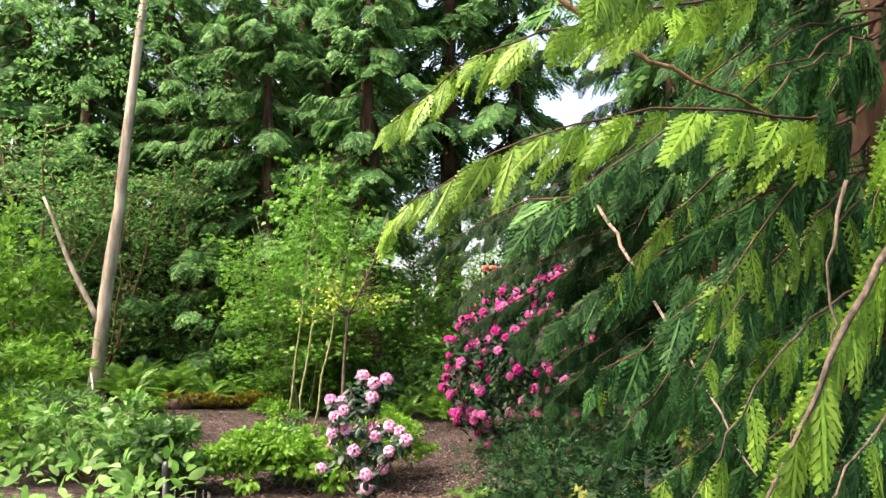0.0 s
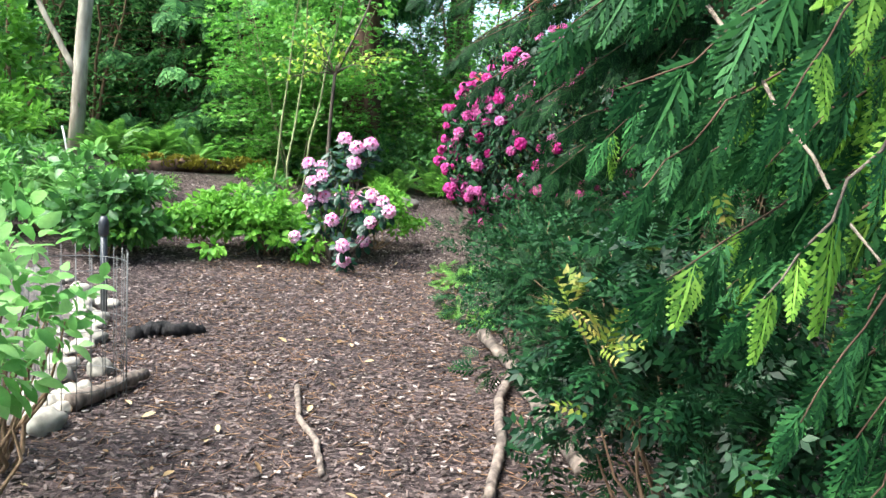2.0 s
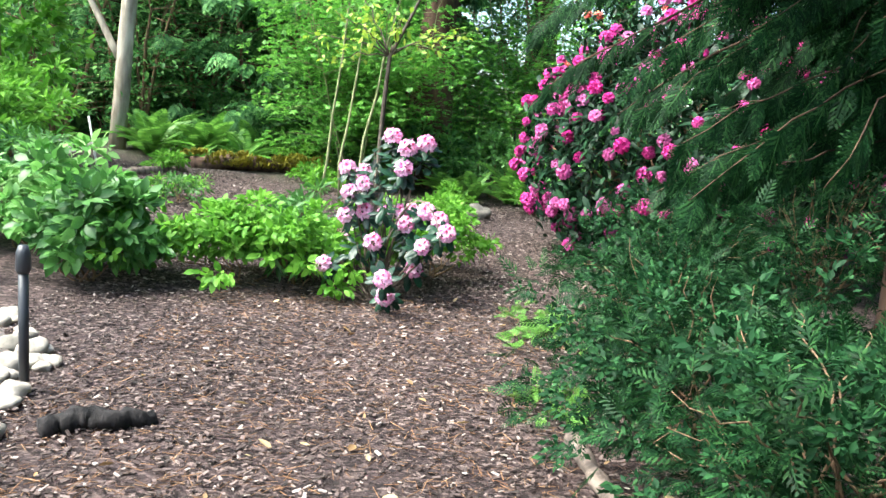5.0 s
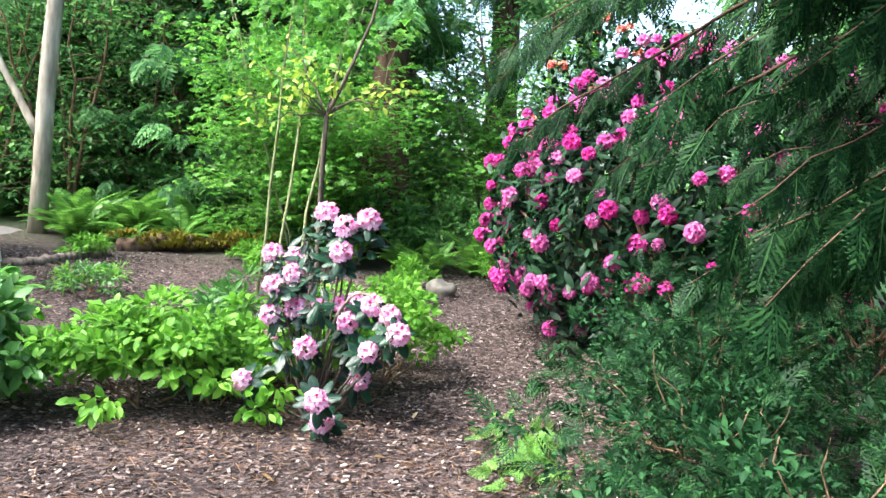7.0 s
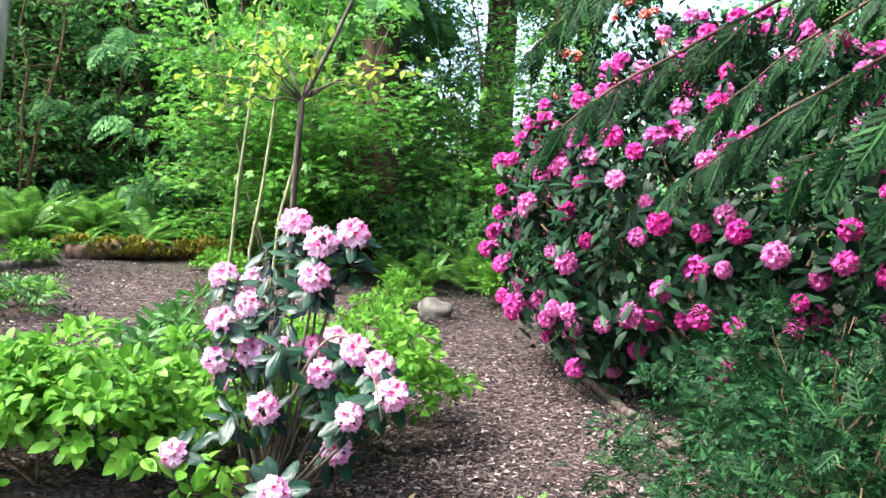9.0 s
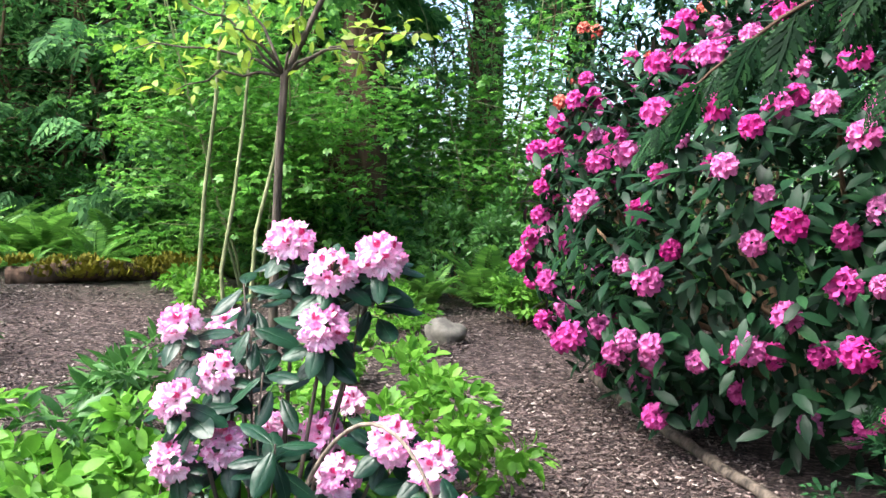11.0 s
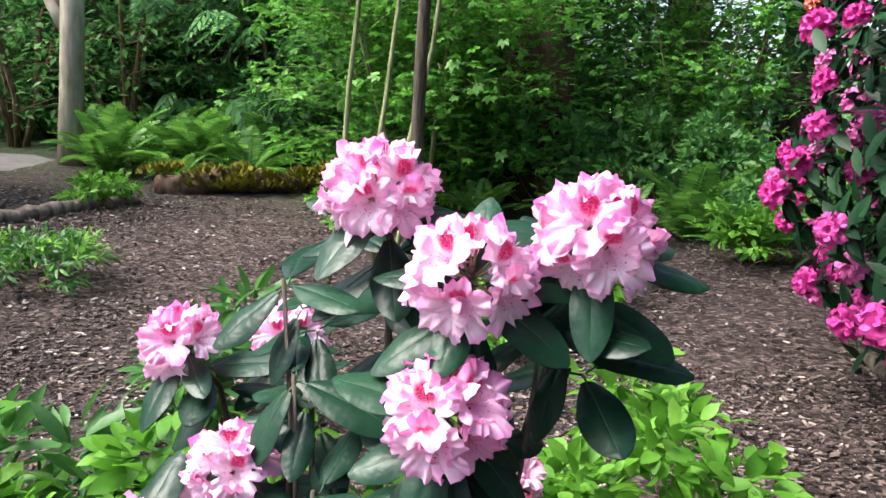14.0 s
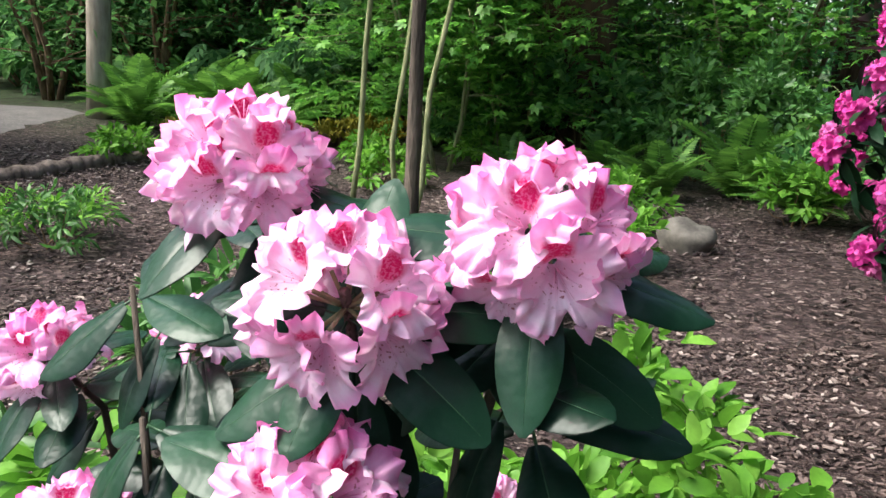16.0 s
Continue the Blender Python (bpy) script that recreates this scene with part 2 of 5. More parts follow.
rim = ramp(nt, dist_to((0, 0, 0.03)), [(0.0, (0.8, 0.5, 0.66)), (0.2, (0.87, 0.74, 0.83)), (0.45, (0.88, 0.72, 0.83)), (0.62, (0.86, 0.48, 0.74))])
side = nt.nodes.new("ShaderNodeMapRange")
side.inputs[1].default_value, side.inputs[2].default_value = -0.03, 0.045
nt.links.new(sep.outputs["Y"], side.inputs[0])
shade = ramp(nt, side.outputs[0], [(0.0, (1.0, 1.0, 1.0)), (0.5, (1.0, 0.93, 0.97)), (1.0, (0.98, 0.52, 0.8))])
petal = mixc(nt, rim, shade, 0.85, 'MULTIPLY')
rnd = nt.nodes.new("ShaderNodeObjectInfo").outputs["Random"]
tint = ramp(nt, rnd, [(0.0, (1.03, 1.06, 1.05)), (0.6, (1.0, 0.96, 0.99)), (1.0, (0.98, 0.68, 0.88))])
petal = mixc(nt, petal, tint, 1.0, 'MULTIPLY')
petal = mixc(nt, petal, ramp(nt, tex_noise(nt, 60, 4), [(0.35, (1.0, 0.8, 0.9)), (0.65, (1.04, 1.04, 1.04))]), 0.8, 'MULTIPLY')
blot = ramp(nt, dist_to((0, 0.021, 0.029)), [(0.13, (1, 1, 1)), (0.2, (0, 0, 0))])
speck = ramp(nt, tex_noise(nt, 420, 1), [(0.42, (0.7, 0.7, 0.7)), (0.52, (1, 1, 1))])
petal = mixc(nt, petal, (0.62, 0.006, 0.13), mixc(nt, blot, speck, 1.0, 'MULTIPLY'))
fleck = ramp(nt, tex_noise(nt, 330, 0), [(0.7, (0, 0, 0)), (0.73, (1, 1, 1))])
throat = ramp(nt, dist_to((0, -0.004, 0.022)), [(0.18, (0.8, 0.8, 0.8)), (0.34, (0, 0, 0))])
petal = mixc(nt, petal, (0.3, 0.04, 0.05), mixc(nt, fleck, throat, 1.0, 'MULTIPLY'))
nt.links.new(petal, b.inputs["Base Color"])
bump(nt, b, tex_noise(nt, 170, 5), 0.35, 0.004)
tr = nt.nodes.new("ShaderNodeBsdfTranslucent")
nt.links.new(petal, tr.inputs[0])
mx = nt.nodes.new("ShaderNodeMixShader")
mx.inputs[0].default_value = 0.35
nt.links.new(b.outputs[0], mx.inputs[1])
nt.links.new(tr.outputs[0], mx.inputs[2])
nt.links.new(mx.outputs[0], nt.nodes["Material Output"].inputs[0])


# ---------------- mesh tools ----------------
class Build:
    """Gathers vertices and faces (with a material slot each) for one mesh."""

    def __init__(self):
        self.v, self.loops, self.tot, self.slot, self.n = [], [], [], [], 0

    def add(self, v, f, slot=0):
        v, f = np.asarray(v, float).reshape(-1, 3), np.asarray(f, int)
        self.v.append(v)
        self.loops.append((f + self.n).ravel())
        self.tot.append(np.full(len(f), f.shape[1]))
        self.slot.append(np.full(len(f), slot))
        self.n += len(v)

    def scatter(self, tmpl, pos, way, up, size, slot=0):
        """Copies of a template (its y along way, its z near up) joined into the mesh."""
        tv, tf = tmpl
        pos, way, up = (np.asarray(a, float).reshape(-1, 3) for a in (pos, way, up))
        n = len(pos)
        if n == 0:
            return
        size = np.broadcast_to(np.asarray(size, float), (n,))
        y = way / (np.linalg.norm(way, axis=1, keepdims=True) + 1e-9)
        x = np.cross(y, up)
        x /= np.linalg.norm(x, axis=1, keepdims=True) + 1e-9
        z = np.cross(x, y)
        r = np.stack([x, y, z], 2) * size[:, None, None]
        v = np.einsum('nij,kj->nki', r, tv) + pos[:, None, :]
        f = tf[None] + (np.arange(n) * len(tv))[:, None, None]
        self.add(v.reshape(-1, 3), f.reshape(-1, tf.shape[1]), slot)

    def tube(self, pts, rad, sides=7, slot=0, knob=0.0):
        pts = np.asarray(pts, float)
        rad = np.broadcast_to(np.asarray(rad, float), (len(pts),))
        d = np.gradient(pts, axis=0)
        d /= np.linalg.norm(d, axis=1, keepdims=True) + 1e-9
        ref = np.where(np.abs(d[:, 2:3]) > 0.9, [[1.0, 0, 0]], [[0, 0, 1.0]])
        a = np.cross(d, ref)
        a /= np.linalg.norm(a, axis=1, keepdims=True) + 1e-9
        c = np.cross(d, a)
        th = np.arange(sides) / sides * 2 * np.pi
        rr = rad[:, None] * (1 + knob * rng.normal(size=(len(pts), sides)))
        v = pts[:, None] + rr[..., None] * (np.cos(th)[None, :, None] * a[:, None] + np.sin(th)[None, :, None] * c[:, None])
        v = np.concatenate([v.reshape(-1, 3), pts[:1], pts[-1:]])
        i = np.arange(len(pts) - 1)[:, None] * sides
        j = np.arange(sides)[None]
        k = (j + 1) % sides
        f = np.stack([i + j, i + k, i + sides + k, i + sides + j], -1).reshape(-1, 4)
        e0, e1, last = len(pts) * sides, len(pts) * sides + 1, (len(pts) - 1) * sides
        jj = np.arange(sides)
        kk = (jj + 1) % sides
        base = self.n
        self.add(v, f, slot)
        caps = np.concatenate([np.stack([kk, jj, np.full(sides, e0)], 1), np.stack([last + jj, last + kk, np.full(sides, e1)], 1)])
        self.loops.append((caps + base).ravel())
        self.tot.append(np.full(len(caps), 3))
        self.slot.append(np.full(len(caps), slot))

    def mesh(self, name, mats, smooth=True):
        me = bpy.data.meshes.new(name)
        v = np.concatenate(self.v)
        loops, tot = np.concatenate(self.loops), np.concatenate(self.tot)
        me.vertices.add(len(v))
        me.vertices.foreach_set("co", v.ravel())
        me.loops.add(len(loops))
        me.loops.foreach_set("vertex_index", loops.astype(np.int32))
        me.polygons.add(len(tot))
        me.polygons.foreach_set("loop_start", (np.cumsum(tot) - tot).astype(np.int32))
        for m in mats:
            me.materials.append(m)
        me.polygons.foreach_set("material_index", np.concatenate(self.slot).astype(np.int32))
        me.polygons.foreach_set("use_smooth", np.full(len(tot), smooth))
        me.update(calc_edges=True)
        me.validate()
        return me


def part(name, build, materials, parent=None, label="", smooth=True):
    me = build if isinstance(build, bpy.types.Mesh) else build.mesh(name, materials if isinstance(materials, list) else [materials], smooth)
    ob = new(name, me)
    if parent:
        ob.parent = parent
    return tagged(ob, label)


def thing(name, label, category, at=(0, 0, 0), group="", kind=""):
    ob = new(name)
    ob.empty_display_size = 0.1
    ob.location = at
    return tagged(ob, label, category, group, kind)


def smooth01(a, b, v):
    u = np.clip((np.asarray(v, float) - a) / (b - a), 0, 1)
    return u * u * (3 - 2 * u)


def gz(x, y):
    """Height of the ground."""
    x, y = np.asarray(x, float), np.asarray(y, float)
    return 0.033 * np.maximum(0, np.minimum(y, 30) - 7.5) + 0.06 * np.clip(-x - 1.5, 0, 6) * smooth01(9, 14, y) - 0.03 * smooth01(7.5, 5.5, y)


def g(x, y):
    return float(gz(x, y))


def unit(v):
    v = np.asarray(v, float)
    return v / (np.linalg.norm(v, axis=-1, keepdims=True) + 1e-9)


def rand_dirs(n, zmin=-1.0):
    z = rng.uniform(zmin, 1, n)
    a = rng.uniform(0, 2 * np.pi, n)
    r = np.sqrt(1 - z * z)
    return np.stack([r * np.cos(a), r * np.sin(a), z], 1)


def bend(p0, p1, sag=0.0, n=8, wobble=0.0):
    """A curved line from p0 to p1 that sags (or arches, below 0) in between."""
    t = np.linspace(0, 1, n)[:, None]
    p = np.asarray(p0, float) * (1 - t) + np.asarray(p1, float) * t
    p[:, 2] -= 4 * sag * (t * (1 - t))[:, 0]
    if wobble:
        w = rng.normal(0, wobble, (n, 3))
        w[0] = w[-1] = 0
        p += w
    return p


def leaf_t(w=0.4, n=4, fold=0.12, droop=0.2, tip=1.0, wave=0.0, blunt=0.65):
    """A leaf 1 long from its stalk along y: two halves that rise from the midrib."""
    v, f = [], []
    for i in range(n + 1):
        t = i / n
        half = 0.5 * w * math.sin(math.pi * min(1, t ** (0.9 * tip) * 0.97 + 0.03)) ** blunt
        z = -droop * t * t
        v += [(-half, t, z + fold * half * 2 + wave * math.sin(9 * t)), (0, t, z), (half, t, z + fold * half * 2 - wave * math.sin(8 * t))]
    for i in range(n):
        a = 3 * i
        f += [(a, a + 1, a + 4, a + 3), (a + 1, a + 2, a + 5, a + 4)]
    return np.array(v), np.array(f)


def flat_join(parts_):
    """Joins templates of quads."""
    v, f, n = [], [], 0
    for a, c in parts_:
        v.append(a)
        f.append(c + n)
        n += len(a)
    return np.concatenate(v), np.concatenate(f)


def blade(p, d, length, width, z=0.0):
    """A small pointed scale strip in the plane z = 0."""
    p, d = np.array(p, float), np.array(d, float)
    s = np.array([-d[1], d[0], 0]) * width * 0.5
    q = [p - s * 0.5, p + d * length * 0.45 - s, p + d * length + np.array([0, 0, z]), p + d * length * 0.45 + s]
    return np.array(q), np.array([[0, 1, 2, 3]])


def spray_t(nb=9, sub=5, spread=50, width=0.045, taper=1.0):
    """A flat cedar spray, 1 long: an axis with alternate branchlets that carry smaller ones."""
    out = [blade((0, 0, 0), (0, 1, 0), 1.0, width * 0.7)]
    for i in range(nb):
        for s in (-1, 1):
            t = (i + 0.6 + 0.25 * s) / (nb + 0.6)
            ln = (0.46 * (1 - t) ** 0.75 + 0.05) * min(1, 0.55 + 4 * t) * taper
            a = radians(spread - 14 * t)
            d = np.array([s * math.sin(a), math.cos(a), 0])
            p = np.array([0, t, -0.1 * t * t])
            out.append(blade(p, d, ln, width, -0.16 * ln))
            for j in range(sub):
                for q in (-1, 1):
                    u = (j + 0.7 + 0.2 * q) / (sub + 0.7)
                    b_ = a * s + q * radians(42)
                    dd = np.array([math.sin(b_), math.cos(b_), 0])
                    pp = p + d * ln * u + np.array([0, 0, -0.16 * ln * u])
                    out.append(blade(pp, dd, ln * 0.34 * (1.05 - u * 0.6), width * 0.7, -0.02))
    return flat_join(out)


def frond_t(n=22, w=0.2):
    """An arching fern frond, 1 long, with paired leaflets."""
    out = []
    for i in range(n):
        t = (i + 0.5) / n
        y, z = t * (1 - 0.12 * t), 0.25 * t - 0.55 * t * t
        ln = w * math.sin(math.pi * (0.12 + 0.86 * t)) ** 0.7
        for s in (-1, 1):
            d = np.array([s * 0.95, 0.3, -0.05])
            out.append(blade((0, y, z), d / np.linalg.norm(d), ln, 0.04, -0.15 * ln))
    for i in range(6):
        t0, t1 = i / 6, (i + 1) / 6
        p = [np.array([0, t * (1 - 0.12 * t), 0.25 * t - 0.55 * t * t]) for t in (t0, t1)]
        s = np.array([0.006, 0, 0])
        out.append((np.array([p[0] - s, p[0] + s, p[1] + s, p[1] - s]), np.array([[0, 1, 2, 3]])))
    return flat_join(out)


def maple_t():
    """A five-lobed leaf, 1 long."""
    out = []
    for a, ln in ((0, 1.0), (42, 0.85), (-42, 0.85), (88, 0.6), (-88, 0.6)):
        d = np.array([math.sin(radians(a)), math.cos(radians(a)), 0])
        out.append(blade((0, 0.05, 0.002 * a / 42), d, ln * 0.9, 0.42, -0.12))
    return flat_join(out)


def pinnate_t(pairs=5):
    """A compound leaf, 1 long: pointed leaflets in pairs along a stalk and one at its end."""
    out = [blade((0, 0, 0), (0, 1, 0), 0.9, 0.02)]
    for i in range(pairs):
        t = 0.2 + 0.68 * i / (pairs - 1)
        for s in (-1, 1):
            d = np.array([s * 0.86, 0.5, 0])
            out.append(blade((0, t, -0.25 * t * t), d, 0.3 * (1.1 - 0.4 * abs(t - 0.45)), 0.13, -0.05))
    out.append(blade((0, 0.88, -0.2), (0, 1, 0), 0.28, 0.13, -0.06))
    return flat_join(out)


PINNATE = pinnate_t()
LEAF1 = (np.array([(-0.26, 0.45, 0.05), (0, 0, 0), (0, 1, -0.15), (0.26, 0.45, 0.05)]), np.array([(0, 1, 2, 2), (1, 3, 2, 2)])[:, :3])
LEAF2 = leaf_t(0.5, 2, 0.15, 0.2)
LEAF3 = leaf_t(0.55, 3, 0.12, 0.25)
LANCE = leaf_t(0.28, 3, 0.15, 0.3)
OVAL = leaf_t(0.56, 4, 0.12, 0.28, 1.15)
RHODO = leaf_t(0.38, 3, 0.1, 0.22)
SPRAY = spray_t(7, 3, 38, 0.06)
SPRAY_FAR = spray_t(6, 0, 52, 0.12)
SPRAY_LACE = spray_t(8, 3, 46, 0.05)
SPRAY_FINE = spray_t(6, 1, 50, 0.07)
SPRAY_MID = spray_t(7, 2, 52, 0.06)
FROND = frond_t()
MAPLE_T = maple_t()


def leaf_cloud(build, centre, radii, n, tmpl, size, slot=0, shell=0.55, clumps=40, clump_r=0.22, up=0.5, zmin=-0.5, bumpy=0.25):
    """Leaves in clumps through the outer part of an uneven rounded mass."""
    centre, radii = np.asarray(centre, float), np.asarray(radii, float)
    cd = rand_dirs(clumps, zmin)
    cr = rng.uniform(shell, 1, clumps) ** 0.6 * (1 + rng.normal(0, bumpy, clumps))
    cc = cd * cr[:, None]
    i = rng.integers(0, clumps, n)
    off = rand_dirs(n) * (rng.uniform(0, 1, n) ** 0.45)[:, None] * clump_r
    off[:, 2] *= 0.7
    p = cc[i] + off
    way = unit(unit(off) + 0.7 * cd[i] + rng.normal(0, 0.45, (n, 3)) + [0, 0, -0.1])
    nrm = unit(np.array([0, 0, up]) + 0.4 * cd[i] + rng.normal(0, 0.35, (n, 3)))
    build.scatter(tmpl, centre + p * radii, way, nrm, size * rng.uniform(0.65, 1.25, n), slot)


# ---------------- ground ----------------
def axis(lo, hi, step, far_):
    mid = np.arange(lo, hi + 1e-6, step)
    out = np.geomspace(step * 2, far_, 16)
    return np.concatenate([lo - out[::-1], mid, hi + out])


gx, gy = axis(-9, 6, 0.12, 3000), axis(-3, 21, 0.12, 3000)
XX, YY = np.meshgrid(gx, gy, indexing='ij')
ZZ = gz(XX, YY)
near = (np.abs(XX) < 14) & (YY < 26) & (YY > -8)
lump = np.array([noise.noise((x * 1.3, y * 1.3, 0)) * 0.02 + noise.noise((x * 6, y * 6, 3)) * 0.008 for x, y in zip(XX.ravel(), YY.ravel())]).reshape(XX.shape)
ZZ = ZZ + np.where(near, lump, 0) - 0.006
bd = Build()
nx, ny = XX.shape
ii = (np.arange(nx - 1)[:, None] * ny + np.arange(ny - 1)[None]).ravel()
bd.add(np.stack([XX, YY, ZZ], -1).reshape(-1, 3), np.stack([ii, ii + ny, ii + ny + 1, ii + 1], 1))
tagged(part("ground", bd, MULCH), "brown bark mulch ground of a woodland garden", "ground", kind="structure")


def chips(name, n, area, size, m, label, thin=0.16, long=2.2):
    x0, x1, y0, y1 = area
    p = np.stack([rng.uniform(x0, x1, n), rng.uniform(y0, y1, n), np.zeros(n)], 1)
    p[:, 2] = gz(p[:, 0], p[:, 1]) + rng.uniform(-0.002, 0.01, n)
    box = np.array([(x, y, z) for z in (0, 1) for x, y in ((-0.5, 0), (0.5, 0), (0.36, 1), (-0.42, 0.94))]) * [1 / long, 1, thin]
    fc = np.array([(4, 5, 6, 7), (0, 1, 5, 4), (1, 2, 6, 5), (2, 3, 7, 6), (3, 0, 4, 7)])
    way = rng.normal(0, 1, (n, 3)) * [1, 1, 0.22]
    b_ = Build()
    b_.scatter((box, fc), p, way, np.array([0, 0, 1.0]) + rng.normal(0, 0.25, (n, 3)), size * rng.uniform(0.4, 1.3, n) ** 1.4)
    tagged(part(name, b_, m, smooth=False), label, "mulch", kind="stuff")


chips("bark_chips", 34000, (-3.2, 1.3, 2.8, 10.5), 0.026, CHIP, "brown and pale bark chips on the path")
chips("bark_chips", 12000, (-5.5, 1.2, 11.5, 16.0), 0.03, CHIP, "brown bark chips on the far path and bed")
chips("bark_chips", 26000, (-3.6, 1.2, 9.4, 12.6), 0.024, CHIP, "brown and pale bark chips round the shrubs")
chips("bark_chips", 5000, (-6.6, -4.5, 12.5, 15.4), 0.03, CHIP, "brown bark chips beside the lane")
chips("fallen_needles", 9000, (-2.2, 1.2, 2.8, 9.5), 0.06, NEEDLE, "dry reddish conifer needles on the mulch", 0.03, 26)

bd = Build()
n = 80
p = np.stack([rng.uniform(-1.8, 0.9, n), rng.uniform(2.9, 9.5, n), np.zeros(n)], 1)
p[:, 2] = gz(p[:, 0], p[:, 1]) + 0.014
bd.scatter(leaf_t(0.5, 3, 0.3, -0.25), p, rng.normal(0, 1, (n, 3)) * [1, 1, 0.1], np.array([0, 0, 1.0]) + rng.normal(0, 0.25, (n, 3)), 0.055 * rng.uniform(0.5, 1.4, n))
tagged(part("fallen_leaves", bd, DEADLEAF), "curled tan fallen leaves on the path", "leaves", kind="stuff")

# gravel road beyond the bed
bd = Build()
t = np.linspace(0, 1, 24)
rx, ry = -6.7 - 26 * t, 15.9 + 3.0 * t
row = lambda o, lift: np.stack([rx, ry + o, gz(rx, ry + o) + lift], 1)
rows_ = np.stack([row(-1.75, -0.06), row(-1.5, 0.045), row(0.2, 0.06), row(1.2, 0.045), row(1.5, -0.06)], 1)
rows_[0, :, 2] -= 0.12
i = (np.arange(23)[:, None] * 5 + np.arange(4)[None]).ravel()
bd.add(rows_.reshape(-1, 3), np.stack([i, i + 1, i + 6, i + 5], 1))
tagged(part("road", bd, ASPHALT), "pale grey gravel lane beyond the bed", "road", kind="structure")


# ---------------- small solid things ----------------
def stone(name, at, size, m, label, seed, flat=0.6, category="stone", group=""):
    bm = bmesh.new()
    bmesh.ops.create_icosphere(bm, subdivisions=3, radius=1)
    for v in bm.verts:
        n1 = noise.noise(v.co * 1.3 + Vector((seed * 7.3, 0, 0)))
        n2 = noise.noise(v.co * 4.0 + Vector((0, seed * 3.1, 0)))
        v.co *= 1 + 0.32 * n1 + 0.07 * n2
        v.co = Vector((v.co.x * size[0], v.co.y * size[1], v.co.z * size[2]))
    me = bpy.data.meshes.new(name)
    bm.to_mesh(me)
    bm.free()
    me.materials.append(m)
    me.polygons.foreach_set("use_smooth", [True] * len(me.polygons))
    ob = new(name, me)
    ob.matrix_world = pose(at[0], at[1], g(at[0], at[1]) + size[2] * flat * 0.6, 0, 0, seed * 57)
    return tagged(ob, label, category, group)


def log(name, pts, rad, m, label, category="log", sides=12):
    pts = np.asarray(pts, float)
    t = np.linspace(0, len(pts) - 1, 5 * len(pts))
    q = np.stack([np.interp(t, np.arange(len(pts)), pts[:, k]) for k in range(3)], 1)
    q[1:-1] += rng.normal(0, rad * 0.12, (len(q) - 2, 3))
    b_ = Build()
    r = np.interp(t, [0, len(pts) - 1], [rad, rad * 0.8])
    b_.tube(q, r * (1 + rng.normal(0, 0.06, len(q))), sides, knob=0.06)
    return tagged(part(name, b_, m), label, category)


def on(x, y, h=0.0):
    return (x, y, g(x, y) + h)


stone("rock", (-0.5, 14.2), (0.19, 0.14, 0.14), GREYSTONE, "rounded grey rock beside the end of the path", 3)
# row of pale stones round the bed
edge = [(-1.62, 4.75), (-1.85, 5.35), (-2.1, 6.1), (-2.3, 6.8), (-2.6, 7.4), (-3.05, 7.9), (-3.6, 8.05), (-4.3, 7.95), (-5.2, 7.6)]
edge = np.array(edge)
for i in range(58):
    u = i / 57 * (len(edge) - 1)
    ex, ey = np.interp(u, np.arange(len(edge)), edge[:, 0]), np.interp(u, np.arange(len(edge)), edge[:, 1])
    s = rng.uniform(0.04, 0.09)
    stone("edging_stone", (ex + rng.normal(0, 0.09), ey + rng.normal(0, 0.07)), (s * rng.uniform(0.9, 1.4), s, s * rng.uniform(0.6, 0.9)),
          STONE if rng.random() < 0.75 else GREYSTONE, "pale rounded stone in the edging of the bed", i + 11, group="bed edging stones")
bd = Build()
fan = np.array([(x - 0.12, y) for x, y in edge] + [(-5.6, 5.5), (-3.6, 4.2), (-2.2, 4.2)])
cxy = fan.mean(0)
pts = np.array([on(*cxy, 0.012)] + [on(x, y, 0.012) for x, y in fan])
k = len(fan)
bd.add(pts, [(0, 1 + j, 1 + (j + 1) % k) for j in range(k)])
tagged(part("gravel_bed", bd, BED), "grey gravel bed inside the stone edging", "gravel", kind="structure")
log("edging_log", [on(-1.62, 4.95, 0.04), on(-1.52, 5.25, 0.05), on(-1.46, 5.5, 0.04)], 0.042, GREYLOG, "weathered pale log beside the edging stones")
log("charred_log", [on(-1.86, 6.3, 0.02), on(-1.74, 6.42, 0.05), on(-1.6, 6.44, 0.04), on(-1.46, 6.58, 0.015)], 0.055, BLACKWOOD, "charred black piece of wood on the mulch", "wood", 9)
log("path_stick", [on(-0.6, 5.5, 0.015), on(-0.5, 5.0, 0.02), on(-0.36, 4.7, 0.018), on(-0.28, 4.35, 0.015)], 0.018, GREYLOG, "grey stick lying on the path", "stick", 7)
log("edging_log", [on(0.48, 6.8, 0.04), on(0.62, 6.1, 0.05), on(0.72, 5.3, 0.05), on(0.84, 4.5, 0.04)], 0.045, GREYLOG, "mossy grey log along the path edge")
log("edging_branch", [on(0.62, 5.9, 0.03), on(0.52, 5.4, 0.04), on(0.5, 4.8, 0.03), on(0.42, 4.2, 0.03)], 0.03, GREYLOG, "grey branch beside the path edge", "branch", 8)
log("edging_log", [on(0.58, 12.9, 0.03), on(0.7, 12.1, 0.03), on(0.88, 11.2, 0.03), on(1.1, 10.3, 0.03)], 0.036, SAPBARK, "dark log along the path edge")
mlog = log("mossy_log", [on(-5.3, 15.9, 0.02), on(-4.9, 16.1, 0.09), on(-4.4, 16.5, 0.1), on(-3.8, 17.1, 0.03)], 0.13, LOGWOOD, "rotten brown log covered with yellow moss")
bd = Build()
